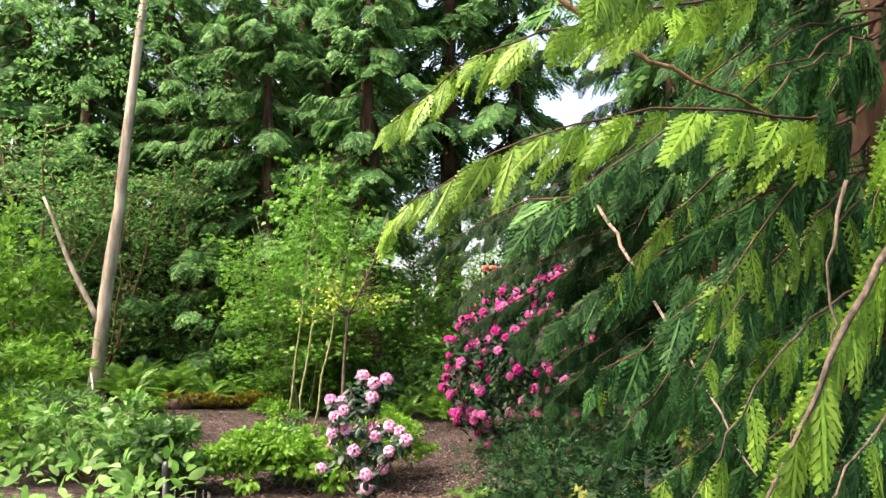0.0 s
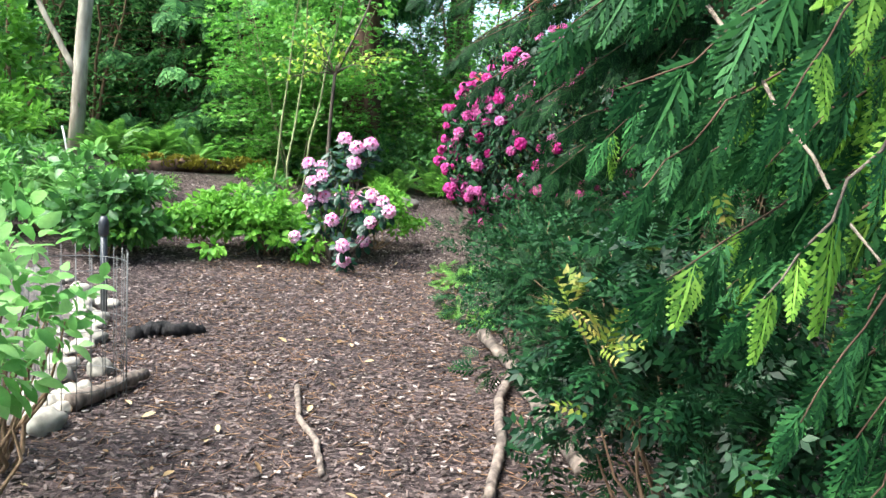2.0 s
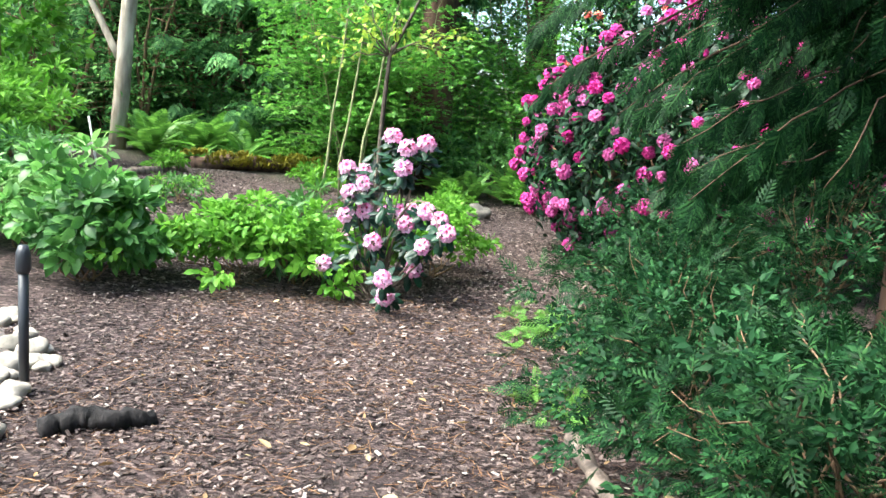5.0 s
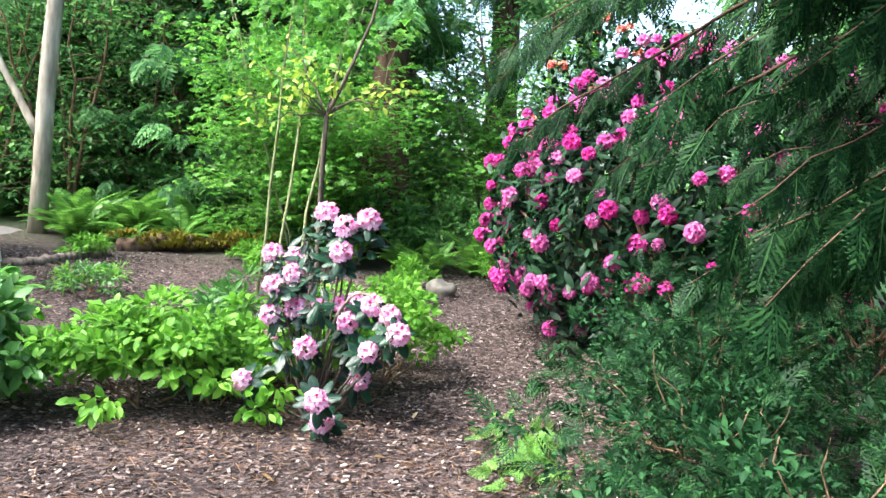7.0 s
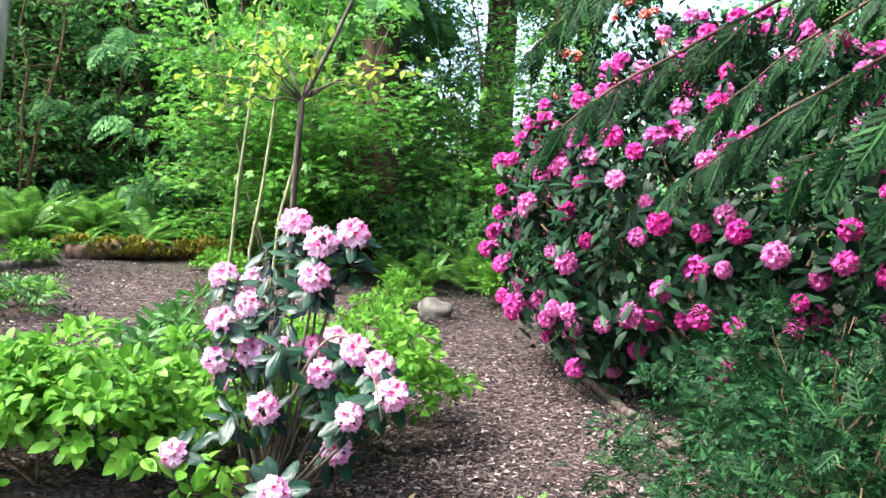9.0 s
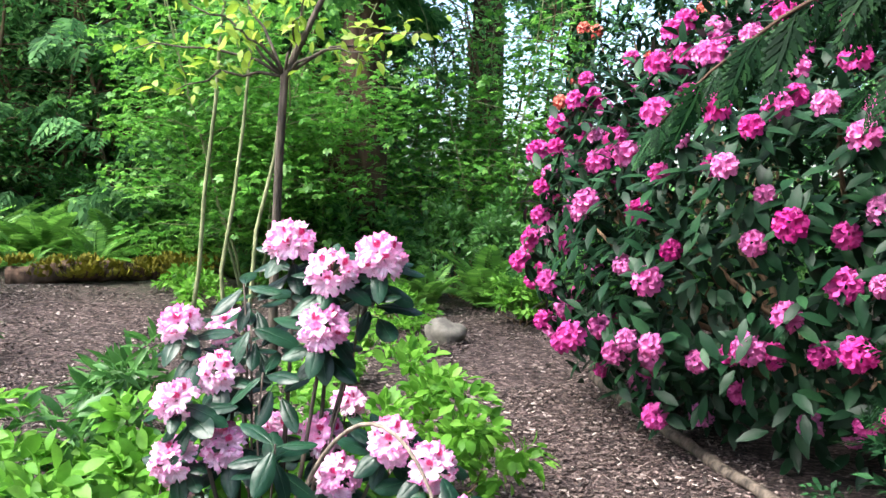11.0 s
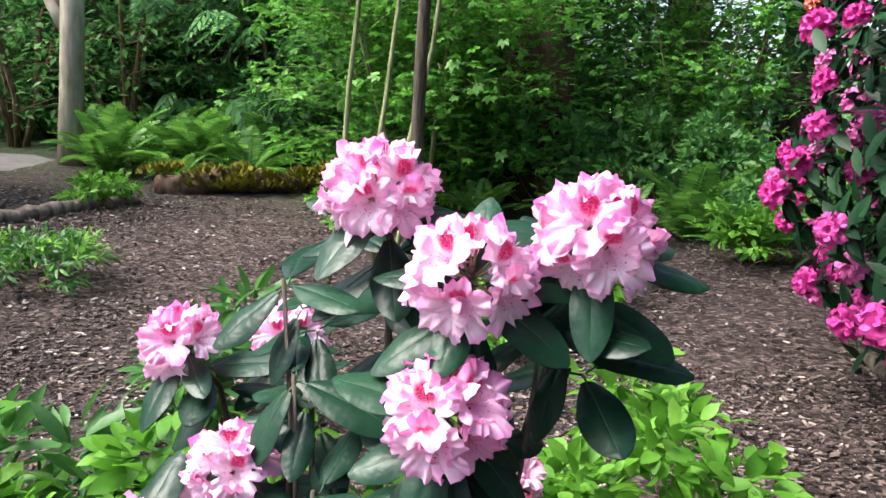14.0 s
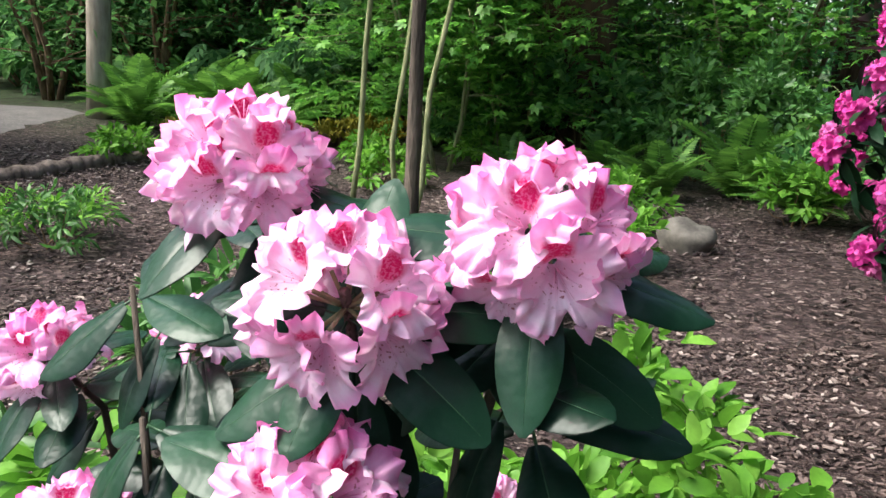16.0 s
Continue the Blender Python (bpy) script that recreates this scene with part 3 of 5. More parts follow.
for i in range(34):
    u = rng.uniform(0.0, 1.0) ** 0.6
    c = np.array([-5.3 + 1.7 * u, 15.75 + 1.3 * u, 0])
    c[2] = g(c[0], c[1]) + 0.13 + rng.uniform(-0.1, 0.1)
    c[:2] += rng.normal(0, 0.12, 2)
    n = 60
    d = rand_dirs(n, 0)
    bd.scatter(leaf_t(0.7, 2, 0.1, 0.3), c + d * [0.13, 0.13, 0.06], d + [0, 0, 0.3], d, 0.07 * rng.uniform(0.6, 1.2, n))
part("moss", bd, MOSS, mlog, "yellow-green moss cushion")

# black irrigation riser
pipe = thing("irrigation_riser", "black plastic irrigation riser standing among edging stones", "pipe", on(-2.22, 6.75))
bd = Build()
bd.tube([(0, 0, -0.02), (0, 0, 0.3), (0.0, 0, 0.62)], 0.024, 12)
part("riser_pipe", bd, BLACKPLASTIC, pipe)
bd = Build()
bd.tube([(0, 0, 0.6), (0, 0, 0.62), (0, 0, 0.7), (0, 0, 0.74)], [0.026, 0.036, 0.034, 0.022], 12)
part("sprinkler_head", bd, BLACKPLASTIC, pipe)


# ---------------- plants ----------------
def shrub(name, label, at, radii, n, tmpl, size, m, stems=9, stem_mat=TWIG, clumps=40, clump_r=0.25, shell=0.45, group="", extra=None, zc=0.55, category="shrub", zmin=-0.5, bumpy=0.2):
    ob = thing(name, label, category, on(*at), group)
    b_ = Build()
    c = np.array([0, 0, radii[2] * zc * 2 * 0.9])
    for i in range(stems):
        d = rand_dirs(1, 0.25)[0] * np.array(radii) * 0.8
        b_ = Build()
        b_.tube(bend((rng.normal(0, 0.04), rng.normal(0, 0.04), -0.03), c * 0.6 + d, 0.05, 6, 0.02), np.linspace(0.014, 0.004, 6) * (0.4 + radii[2]), 6)
        part("stem", b_, stem_mat, ob)
    b_ = Build()
    leaf_cloud(b_, c, radii, n, tmpl, size, 0, shell, clumps, clump_r, zmin=zmin, bumpy=bumpy)
    mats = [m]
    if extra:
        mats.append(extra[0])
        leaf_cloud(b_, c, np.array(radii) * 1.02, extra[1], tmpl, size, 1, 0.85, extra[2], 0.24, zmin=0.0, up=0.9)
    part("foliage", b_, mats, ob)
    return ob


FROND_BUILD = Build()
FROND_BUILD.add(*FROND)
FROND_MESH = FROND_BUILD.mesh("frond", [FERN])


def fern(at, size, n=18, name="sword_fern"):
    ob = thing(name, "green sword fern with arching fronds", "fern", on(*at), "ferns")
    b_ = Build()
    a = rng.uniform(0, 2 * np.pi, n)
    el_ = rng.uniform(0.5, 1.25, n)
    way = np.stack([np.cos(a) * np.cos(el_), np.sin(a) * np.cos(el_), np.sin(el_)], 1)
    upv = np.stack([-np.cos(a) * np.sin(el_), -np.sin(a) * np.sin(el_), np.cos(el_)], 1) + rng.normal(0, 0.1, (n, 3))
    for w_, u_ in zip(way, upv):
        y_ = Vector(w_).normalized()
        x_ = y_.cross(Vector(u_)).normalized()
        fr = part("frond", FROND_MESH, None, ob)
        fr.matrix_basis = Matrix((x_, y_, x_.cross(y_))).transposed().to_4x4() @ Matrix.Scale(size * rng.uniform(0.7, 1.15), 4)
    return ob


def cedar_limb(bw, bl, p0, p1, sag, n, size, tmpl=SPRAY, slots=(0, 1), tip_share=0.0, r0=0.02, hang=0.5, side=0.8, curtain=False):
    """One drooping cedar limb with flat sprays hanging from both its sides."""
    q = bend(p0, p1, sag, 10, 0.015)
    bw.tube(q, np.linspace(r0, r0 * 0.25, 10), 6)
    t = rng.uniform(0.12, 1.0, n)
    k = t * 9
    p = np.stack([np.interp(k, np.arange(10), q[:, j]) for j in range(3)], 1)
    ax = unit(np.asarray(p1, float) - np.asarray(p0, float))
    lat = unit(np.cross(ax, [0, 0, 1.0]))
    s = rng.choice([-1.0, 1.0], n)[:, None]
    way = ax * rng.uniform(0.5, 1.0, (n, 1)) + lat * s * side * rng.uniform(0.3, 1.1, (n, 1)) + np.array([0, 0, -1]) * hang * rng.uniform(0.3, 1.3, (n, 1))
    up = np.array([0, 0, 1.0]) + 0.5 * ax + rng.normal(0, 0.25, (n, 3))
    if curtain:
        way = ax * rng.uniform(0.2, 0.9, (n, 1)) + lat * s * rng.uniform(0, 0.35, (n, 1)) + np.array([0, 0, -1.0]) * rng.uniform(0.5, 1.1, (n, 1))
        up = lat * np.sign(lat[1] + 1e-6) * -1 + np.array([0, 0, 0.35]) + rng.normal(0, 0.3, (n, 3))
    sz = size * rng.uniform(0.6, 1.2, n) * (1.1 - 0.4 * t)
    tip = rng.random(n) < tip_share * (0.3 + t)
    for sl, mask in ((slots[0], ~tip), (slots[1], tip)):
        bl.scatter(tmpl, p[mask], way[mask], up[mask], sz[mask], sl)


def conifer_proto(height, radius, limbs, per, size, trunk_r, z0, tmpl=SPRAY_FAR, name="cedar_tree"):
    ob = thing(name, "tall cedar tree with drooping flat sprays", "tree", (0, 0, 0), "woodland cedars")
    bt, bl = Build(), Build()
    z = np.linspace(-0.2, height, 10)
    bt.tube(np.stack([0.05 * np.sin(z), 0.05 * np.cos(z * 0.7), z], 1), trunk_r * (1.02 - z / height) + 0.02 + 0.35 * trunk_r * np.exp(-z * 2), 12, knob=0.06)
    for i in range(limbs):
        h = z0 + (height - z0) * (i / limbs) ** 1.1
        a = i * 2.4 + rng.normal(0, 0.3)
        ln = radius * (1 - 0.6 * h / height) * rng.uniform(0.7, 1.15)
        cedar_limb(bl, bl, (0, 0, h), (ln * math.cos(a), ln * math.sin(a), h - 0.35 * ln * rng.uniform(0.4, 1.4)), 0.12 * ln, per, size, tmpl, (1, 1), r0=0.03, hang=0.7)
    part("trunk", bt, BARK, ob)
    part("crown", bl, [BARK, CEDAR_FAR_LIT], ob)
    return ob


def broadleaf_proto(name, label, height, spread, n, tmpl, size, m, stem_mat, stems=4, trunk_r=0.04, layers=14, category="tree", group="", zmin=0.3):
    ob = thing(name, label, category, (0, 0, 0), group)
    bt, bl = Build(), Build()
    for s in range(stems):
        a = s / stems * 6.283 + rng.uniform(-0.5, 0.5)
        top = (spread * 0.5 * math.cos(a), spread * 0.5 * math.sin(a), height * rng.uniform(0.8, 1))
        q = bend((0.06 * math.cos(a), 0.06 * math.sin(a), -0.1), top, -0.15 * rng.uniform(0, 1), 8, 0.04)
        bt.tube(q, np.linspace(trunk_r, trunk_r * 0.25, 8), 7)
        for i in range(layers):
            k = rng.uniform(zmin, 1) * 7
            p = np.array([np.interp(k, np.arange(8), q[:, j]) for j in range(3)])
            b_ = rng.uniform(0, 6.283)
            ln = spread * rng.uniform(0.25, 0.6)
            e = p + [ln * math.cos(b_), ln * math.sin(b_), rng.uniform(-0.1, 0.25) * ln]
            tw = bend(p, e, -0.05 * ln, 6, 0.02)
            bt.tube(tw, np.linspace(trunk_r * 0.3, 0.003, 6), 5)
            m_ = n // (stems * layers)
            t_ = rng.uniform(0.15, 1.05, m_)
            pp = p + (e - p) * t_[:, None] + rng.normal(0, 1, (m_, 3)) * [0.13 * spread, 0.13 * spread, 0.05 * spread]
            bl.scatter(tmpl, pp, rng.normal(0, 1, (m_, 3)) * [1, 1, 0.3] + [0, 0, -0.25], np.array([0, 0, 1.0]) + rng.normal(0, 0.3, (m_, 3)), size * rng.uniform(0.6, 1.2, m_))
    part("trunk", bt, stem_mat, ob)
    part("crown", bl, m, ob)
    return ob


def place(protos, spots, scale=(0.85, 1.2)):
    """Sets the prototype at the first spot and copies at the others."""
    for i, (x, y) in enumerate(spots):
        pr = protos[i % len(protos)]
        k = rng.uniform(*scale)
        m_ = Matrix.Translation((x, y, g(x, y) - 0.02)) @ Matrix.Rotation(rng.uniform(0, 6.28), 4, 'Z')
        if i < len(protos):
            pr.matrix_basis = m_
            pr.scale = (k, k, k)
        else:
            c = copy_thing(pr, m_)
            c.scale = (k, k, k)


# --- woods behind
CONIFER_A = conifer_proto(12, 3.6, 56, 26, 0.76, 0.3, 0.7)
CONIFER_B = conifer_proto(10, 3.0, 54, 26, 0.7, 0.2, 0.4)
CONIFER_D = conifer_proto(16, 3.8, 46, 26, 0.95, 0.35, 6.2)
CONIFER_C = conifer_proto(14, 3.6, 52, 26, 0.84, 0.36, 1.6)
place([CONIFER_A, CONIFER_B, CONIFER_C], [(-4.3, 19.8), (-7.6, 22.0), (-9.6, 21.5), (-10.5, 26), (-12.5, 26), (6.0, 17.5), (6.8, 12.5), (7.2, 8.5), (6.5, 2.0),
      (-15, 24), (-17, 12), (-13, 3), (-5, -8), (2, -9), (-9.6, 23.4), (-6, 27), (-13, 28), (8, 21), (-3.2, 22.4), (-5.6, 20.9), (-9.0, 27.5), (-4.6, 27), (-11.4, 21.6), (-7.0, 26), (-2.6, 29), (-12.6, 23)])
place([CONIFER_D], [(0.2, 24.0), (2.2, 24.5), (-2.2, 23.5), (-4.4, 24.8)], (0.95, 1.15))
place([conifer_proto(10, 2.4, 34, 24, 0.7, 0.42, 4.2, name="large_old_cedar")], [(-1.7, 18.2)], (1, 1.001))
# tall cedars added mostly unseen; high limbs overhang and shade the path's right side
OVER = conifer_proto(13, 3.3, 54, 30, 0.6, 0.2, 3.5, name="overhanging_cedar")
place([OVER], [(2.9, 5.6), (3.6, 9.0), (4.6, 7.0), (4.6, 3.4), (4.3, 12.4)], (0.95, 1.1))

UNDER_A = broadleaf_proto("vine_maple", "slender vine maple with layered light green leaves", 4.2, 2.2, 3400, MAPLE_T, 0.1, MAPLE, GREENSTEM, 4, 0.018, 14, group="vine maples", zmin=0.15)
UNDER_B = broadleaf_proto("understorey_tree", "leafy green understorey tree", 5.5, 2.8, 3400, LEAF1, 0.14, WOODS, TWIG, 5, 0.045, 13, group="understorey trees", zmin=0.1)
place([UNDER_A], [(-2.3, 17.0), (-2.75, 16.3), (-3.3, 17.6), (0.1, 18.3), (-3.4, 19.0), (-0.9, 20.5)], (0.85, 1.1))
place([UNDER_B], [(-9.8, 13.5), (-7.7, 18.9), (-9.2, 18.6), (-5.6, 20.2), (-6.9, 20.4), (-8.3, 20.2), (-2.9, 20.6), (-8.2, 10.5), (0.8, 20.5), (-5.2, 22.5), (-10.5, 22), (-13, 24), (-7.5, 24), (-1.8, 26), (5.0, 14.5), (-12, 16.5), (-14, 19), (0, 23), (-9, 27), (-3.5, 25), (6, 23), (-15, 14), (-11, 10), (-16, 26)])
BUSH_A = shrub("understorey_shrub", "leafy green woodland shrub", (0, 0), (0.75, 0.75, 0.5), 1700, LEAF1, 0.12, WOODS, clumps=34, group="woodland shrubs")
BUSH_B = shrub("understorey_shrub", "dark green woodland shrub", (0, 0), (0.8, 0.7, 0.6), 1700, LEAF1, 0.11, MIDGREEN, clumps=34, group="woodland shrubs")
spots = [(-8.0, 12.4), (-7.6, 10.8), (-9.2, 11.6), (-8.8, 9.6), (-9.6, 14.8), (0.2, 16.4), (0.9, 15.6), (-0.4, 16.8), (-1.6, 17.4), (1.6, 16.6), (-2.6, 17.6), (-3.6, 18.3), (-4.8, 18.8), (-5.8, 19.2), (-1.0, 19.2), (0.2, 18.4), (2.2, 15.4), (-8.8, 19.6), (-10, 20.2), (-11.5, 20.6), (-13, 21.2), (-14.5, 21), (-16, 22), (-6.6, 22), (-2, 21.5), (3, 17), (-11, 12.5), (-10.4, 9), (-12, 14)]
place([BUSH_A, BUSH_B], spots, (0.8, 1.5))
# far woods: what nobody could count
bd = Build()
for ring, n, sz in ((36, 9000, 0.75), (48, 9000, 1.0)):
    a = rng.uniform(0, 2 * np.pi, n)
    rr = ring + rng.normal(0, 2.0, n)
    hz = rng.uniform(0, 1, n) ** 1.1 * (6.5 + 2.5 * np.sin(a * 7) + 1.5 * np.sin(a * 17))
    p = np.stack([-2 + rr * np.cos(a), 8 + rr * np.sin(a), hz], 1)
    bd.scatter(LEAF1, p, rng.normal(0, 1, (n, 3)), rng.normal(0, 1, (n, 3)) + [0, 0, 0.5], sz * rng.uniform(0.5, 1.4, n))
tagged(part("far_woods", bd, WOODS), "dense green far woods", "woods", kind="stuff")

# pale-barked tree beside the lane
pale = thing("alder_tree", "slender pale-barked tree with a side limb", "tree", on(-7.2, 17.0))
bd = Build()
bd.tube(bend((0, 0, -0.1), (0.6, 0.3, 9), 0, 10, 0.015) + np.array([[0.05, 0, 0]]), np.linspace(0.15, 0.08, 10), 12, knob=0.03)
bd.tube(bend((0.12, 0, 1.5), (-1.3, 0.2, 4.2), 0.12, 8, 0.02), np.linspace(0.07, 0.03, 8), 8)
part("trunk", bd, PALEBARK, pale)
bd = Build()
leaf_cloud(bd, (0, 0, 7.5), (2.2, 2.2, 2.5), 2600, LEAF2, 0.12, clumps=60)
part("crown", bd, WOODS, pale)

# ferns along the mound
for x, y, s in ((-5.6, 17.2, 0.95), (-6.3, 16.6, 0.9), (-5.0, 17.8, 0.9), (-4.2, 18.2, 0.85), (-6.6, 17.6, 0.8), (-3.6, 18.6, 0.8), (-5.9, 18.4, 0.9), (-6.9, 17.3, 0.7), (-0.1, 16.0, 0.8), (0.7, 17.0, 0.8), (-2.9, 18.2, 0.8), (-0.7, 15.7, 0.6), (1.5, 16.2, 0.8), (-4.8, 16.9, 0.7), (-3.2, 17.4, 0.7), (-2.4, 17.0, 0.6), (-6.9, 18.6, 0.9), (-5.4, 16.5, 0.5), (-2.0, 16.2, 0.5), (-1.2, 16.4, 0.6), (0.3, 15.2, 0.6), (-4.5, 19.4, 0.9)):
    fern((x, y), s * 1.1, 20)

# lime shrubs left of the pink rhododendron
shrub("lime_shrub", "bright lime green leafy shrub on the mulch", (-2.05, 9.4), (0.85, 0.58, 0.33), 3000, OVAL, 0.078, LIME, clumps=80, clump_r=0.2, shell=0.3, group="lime shrubs", bumpy=0.28)
shrub("lime_shrub", "bright lime green leafy shrub with fresh shoots", (-1.45, 9.95), (0.55, 0.45, 0.3), 1500, OVAL, 0.078, LIME, clumps=45, clump_r=0.22, shell=0.3, group="lime shrubs")
shrub("lime_shrub", "bright green low leafy shrub by the path", (-0.66, 10.3), (0.5, 0.6, 0.34), 2300, OVAL, 0.062, LIME, clumps=50, clump_r=0.22, shell=0.3, group="lime shrubs")
shrub("green_shrub", "blue-green leafy shrub beside the stones", (-3.2, 9.1), (0.6, 0.5, 0.38), 1700, LEAF3, 0.12, MIDGREEN, clumps=45, clump_r=0.25, shell=0.3, group="green shrubs")
shrub("green_shrub", "pale green leafy shrub in the bed", (-4.2, 9.9), (0.8, 0.7, 0.42), 1700, LEAF3, 0.12, PALE, clumps=45, clump_r=0.25, shell=0.3, group="green shrubs")
shrub("upright_shrub", "tall bright green shrub with upright shoots", (-6.6, 12.6), (1.2, 0.9, 0.75), 3000, LANCE, 0.15, LIME, clumps=80, clump_r=0.22, shell=0.3, group="green shrubs")
shrub("dwarf_conifer", "small yellow-green dwarf conifer on the mulch", (-4.1, 12.7), (0.36, 0.34, 0.15), 700, LANCE, 0.07, MIDGREEN, clumps=30, clump_r=0.25, extra=(LIME, 260, 22))
shrub("young_shrub", "small dark green shrub with narrow leaves", (-2.1, 11.2), (0.3, 0.3, 0.28), 420, LANCE, 0.13, MIDGREEN, clumps=22, clump_r=0.25)
shrub("young_shrub", "small green shrub with narrow whorled leaves", (-1.95, 10.1), (0.24, 0.22, 0.28), 300, LANCE, 0.12, MIDGREEN, clumps=16, clump_r=0.22)

shrub("green_shrub", "dark green shrub with narrow leaves", (-5.3, 11.2), (0.8, 0.7, 0.5), 1500, LANCE, 0.13, MIDGREEN, clumps=45, clump_r=0.25, shell=0.3, group="green shrubs")
shrub("upright_shrub", "bright green leafy shrub with fresh shoots", (-5.9, 9.9), (0.9, 0.7, 0.6), 1700, LANCE, 0.13, LIME, clumps=45, clump_r=0.25, shell=0.3, group="green shrubs")
for x, y, k in ((-5.3, 15.0, 0.2), (-6.0, 16.9, 0.25), (-3.3, 16.0, 0.25), (-2.9, 15.2, 0.22), (-0.9, 13.6, 0.24), (-0.95, 14.6, 0.26), (-1.3, 12.6, 0.22), (0.25, 15.0, 0.3), (-2.4, 16.6, 0.3), (-4.0, 17.6, 0.3)):
    shrub("ground_plant", "low fresh green leafy plant on the mulch", (x, y), (k * 1.3, k * 1.3, k * 0.7), 420, LEAF2, 0.08, LIME, 5, clumps=18, clump_r=0.3, group="low plants")
shrub("young_shrub", "small green shrub with narrow pointed leaves", (-1.66, 9.5), (0.24, 0.22, 0.26), 320, LANCE, 0.11, MIDGREEN, clumps=16, clump_r=0.22)
# sapling with yellow-green leaves
sap = thing("sapling", "thin dark sapling with yellow-green new leaves", "tree", on(-1.36, 11.25))
bd = Build()
q = np.array([(0, 0, -0.05), (0.0, 0.0, 0.8), (0.03, 0, 1.5), (0.06, 0, 1.95), (0.25, 0.02, 2.35), (0.42, 0.05, 2.75), (0.6, 0.05, 3.4)])
bd.tube(q, [0.027, 0.025, 0.022, 0.021, 0.015, 0.012, 0.007], 8)
tips = [(-0.5, -0.1, 2.35), (-0.75, 0.1, 2.1), (-0.3, 0.2, 2.55), (0.5, -0.15, 2.05), (0.75, 0.1, 2.2), (-0.55, 0.0, 1.85), (0.2, -0.2, 2.3), (-0.2, -0.25, 2.15)]
bl = Build()
for e in tips:
    tw = bend((0.06, 0, 1.95), e, -0.06, 7, 0.015)
    bt = Build()
    bt.tube(tw, np.linspace(0.01, 0.003, 7), 5)
    part("twig", bt, SAPBARK, sap)
    n = 28
    t_ = rng.uniform(0.35, 1.05, n)
    pp = np.array((0.06, 0, 1.95)) + (np.array(e) - (0.06, 0, 1.95)) * t_[:, None] + rng.normal(0, 0.06, (n, 3)) + [0, 0, 0.05]
    bl.scatter(LEAF3, pp, rng.normal(0, 1, (n, 3)) + [0, 0, -0.4], np.array([0, 0, 1.0]) + rng.normal(0, 0.4, (n, 3)), 0.075 * rng.uniform(0.6, 1.2, n))
part("trunk", bd, SAPBARK, sap)
part("leaves", bl, YELLOWGREEN, sap)
for x, y, h, lean in ((-2.55, 13.5, 4.5, 0.5), (-2.1, 13.3, 3.6, 0.7), (-2.35, 13.9, 4.2, 0.25)):
    st = thing("thin_stem_tree", "thin greenish stem of a young tree", "tree", on(x, y), "young stems")
    bd = Build()
    bd.tube(bend((0, 0, -0.05), (lean, 0.1, h), 0.0, 8, 0.03), np.linspace(0.02, 0.009, 8), 7)
    part("trunk", bd, GREENSTEM, st)
    bl = Build()
    leaf_cloud(bl, (lean * 0.7, 0, h * 0.8), (0.7, 0.7, 1.0), 320, MAPLE_T, 0.1, clumps=24, clump_r=0.3)
    part("leaves", bl, MAPLE, st)


# ---------------- rhododendrons ----------------
def blossom_mesh(seed, m, n_a=60, n_r=7, lobes=0.34, name="blossom"):
    """A frilled, five-lobed funnel flower along +z; its upper lobe lies towards +y."""
    r_ = np.random.default_rng(seed)
    ph = r_.uniform(0, 6.28, 4)
    v, f = [], []
    for i in range(n_r + 1):
        t_ = i / n_r
        for k in range(n_a):
            a = 2 * math.pi * k / n_a + math.pi / 2
            lobe = abs(math.cos(2.5 * (a - math.pi / 2)))
            rad = 0.004 + 0.045 * t_ ** 1.4 * (1 - lobes * (1 - lobe) ** 2 * t_)
            z = 0.046 * t_ ** 0.62 - 0.008 * max(0, t_ - 0.75) * 4
            rad *= 1 + 0.08 * t_ * math.sin(3 * a + ph[0]) + 0.03 * t_ ** 3 * math.sin(23 * a + ph[3])
            z += t_ ** 3 * (0.0042 * math.sin(9 * a + ph[1]) + 0.0034 * math.sin(16 * a + ph[2]) + 0.0022 * math.sin(27 * a + ph[0]) - 0.008 * (1 - lobe) ** 2)
            v.append((rad * math.cos(a), rad * math.sin(a), z))
    for i in range(n_r):
        for k in range(n_a):
            k2 = (k + 1) % n_a
            f.append((i * n_a + k, i * n_a + k2, (i + 1) * n_a + k2, (i + 1) * n_a + k))
    b_ = Build()
    b_.add(v, f)
    for s in range(5):
        a = s * 1.25 + ph[3]
        b_.tube([(0, 0, 0.012), (0.006 * math.cos(a), 0.006 * math.sin(a) - 0.004, 0.034), (0.011 * math.cos(a), 0.009 * math.sin(a) - 0.006, 0.043)], 0.0005, 4)
    return b_, b_.mesh(name, [m])


BLOSSOMS = [blossom_mesh(s, PETAL, 90, 9, 0.4)[1] for s in range(6)]


def bloom_dirs(n, lim):
    k = np.arange(n) + 0.5
    z = 1 - (1 - lim) * k / n
    a = k * 2.39996
    r = np.sqrt(np.maximum(0, 1 - z * z))
    return np.stack([r * np.cos(a), r * np.sin(a), z], 1)


def frame_of(d, twist=0.0, upv=(0, 0, 1)):
    """Rotation whose z runs along d and whose y lies as high as it can."""
    d = Vector(d).normalized()
    y = (Vector(upv) - d * d.dot(Vector(upv)))
    if y.length < 0.05:
        y = Vector((0, 1, 0))
    y.normalize()
    x = y.cross(d)
    m_ = Matrix((x, y, d)).transposed().to_4x4()
    return m_ @ Matrix.Rotation(twist, 4, 'Z')


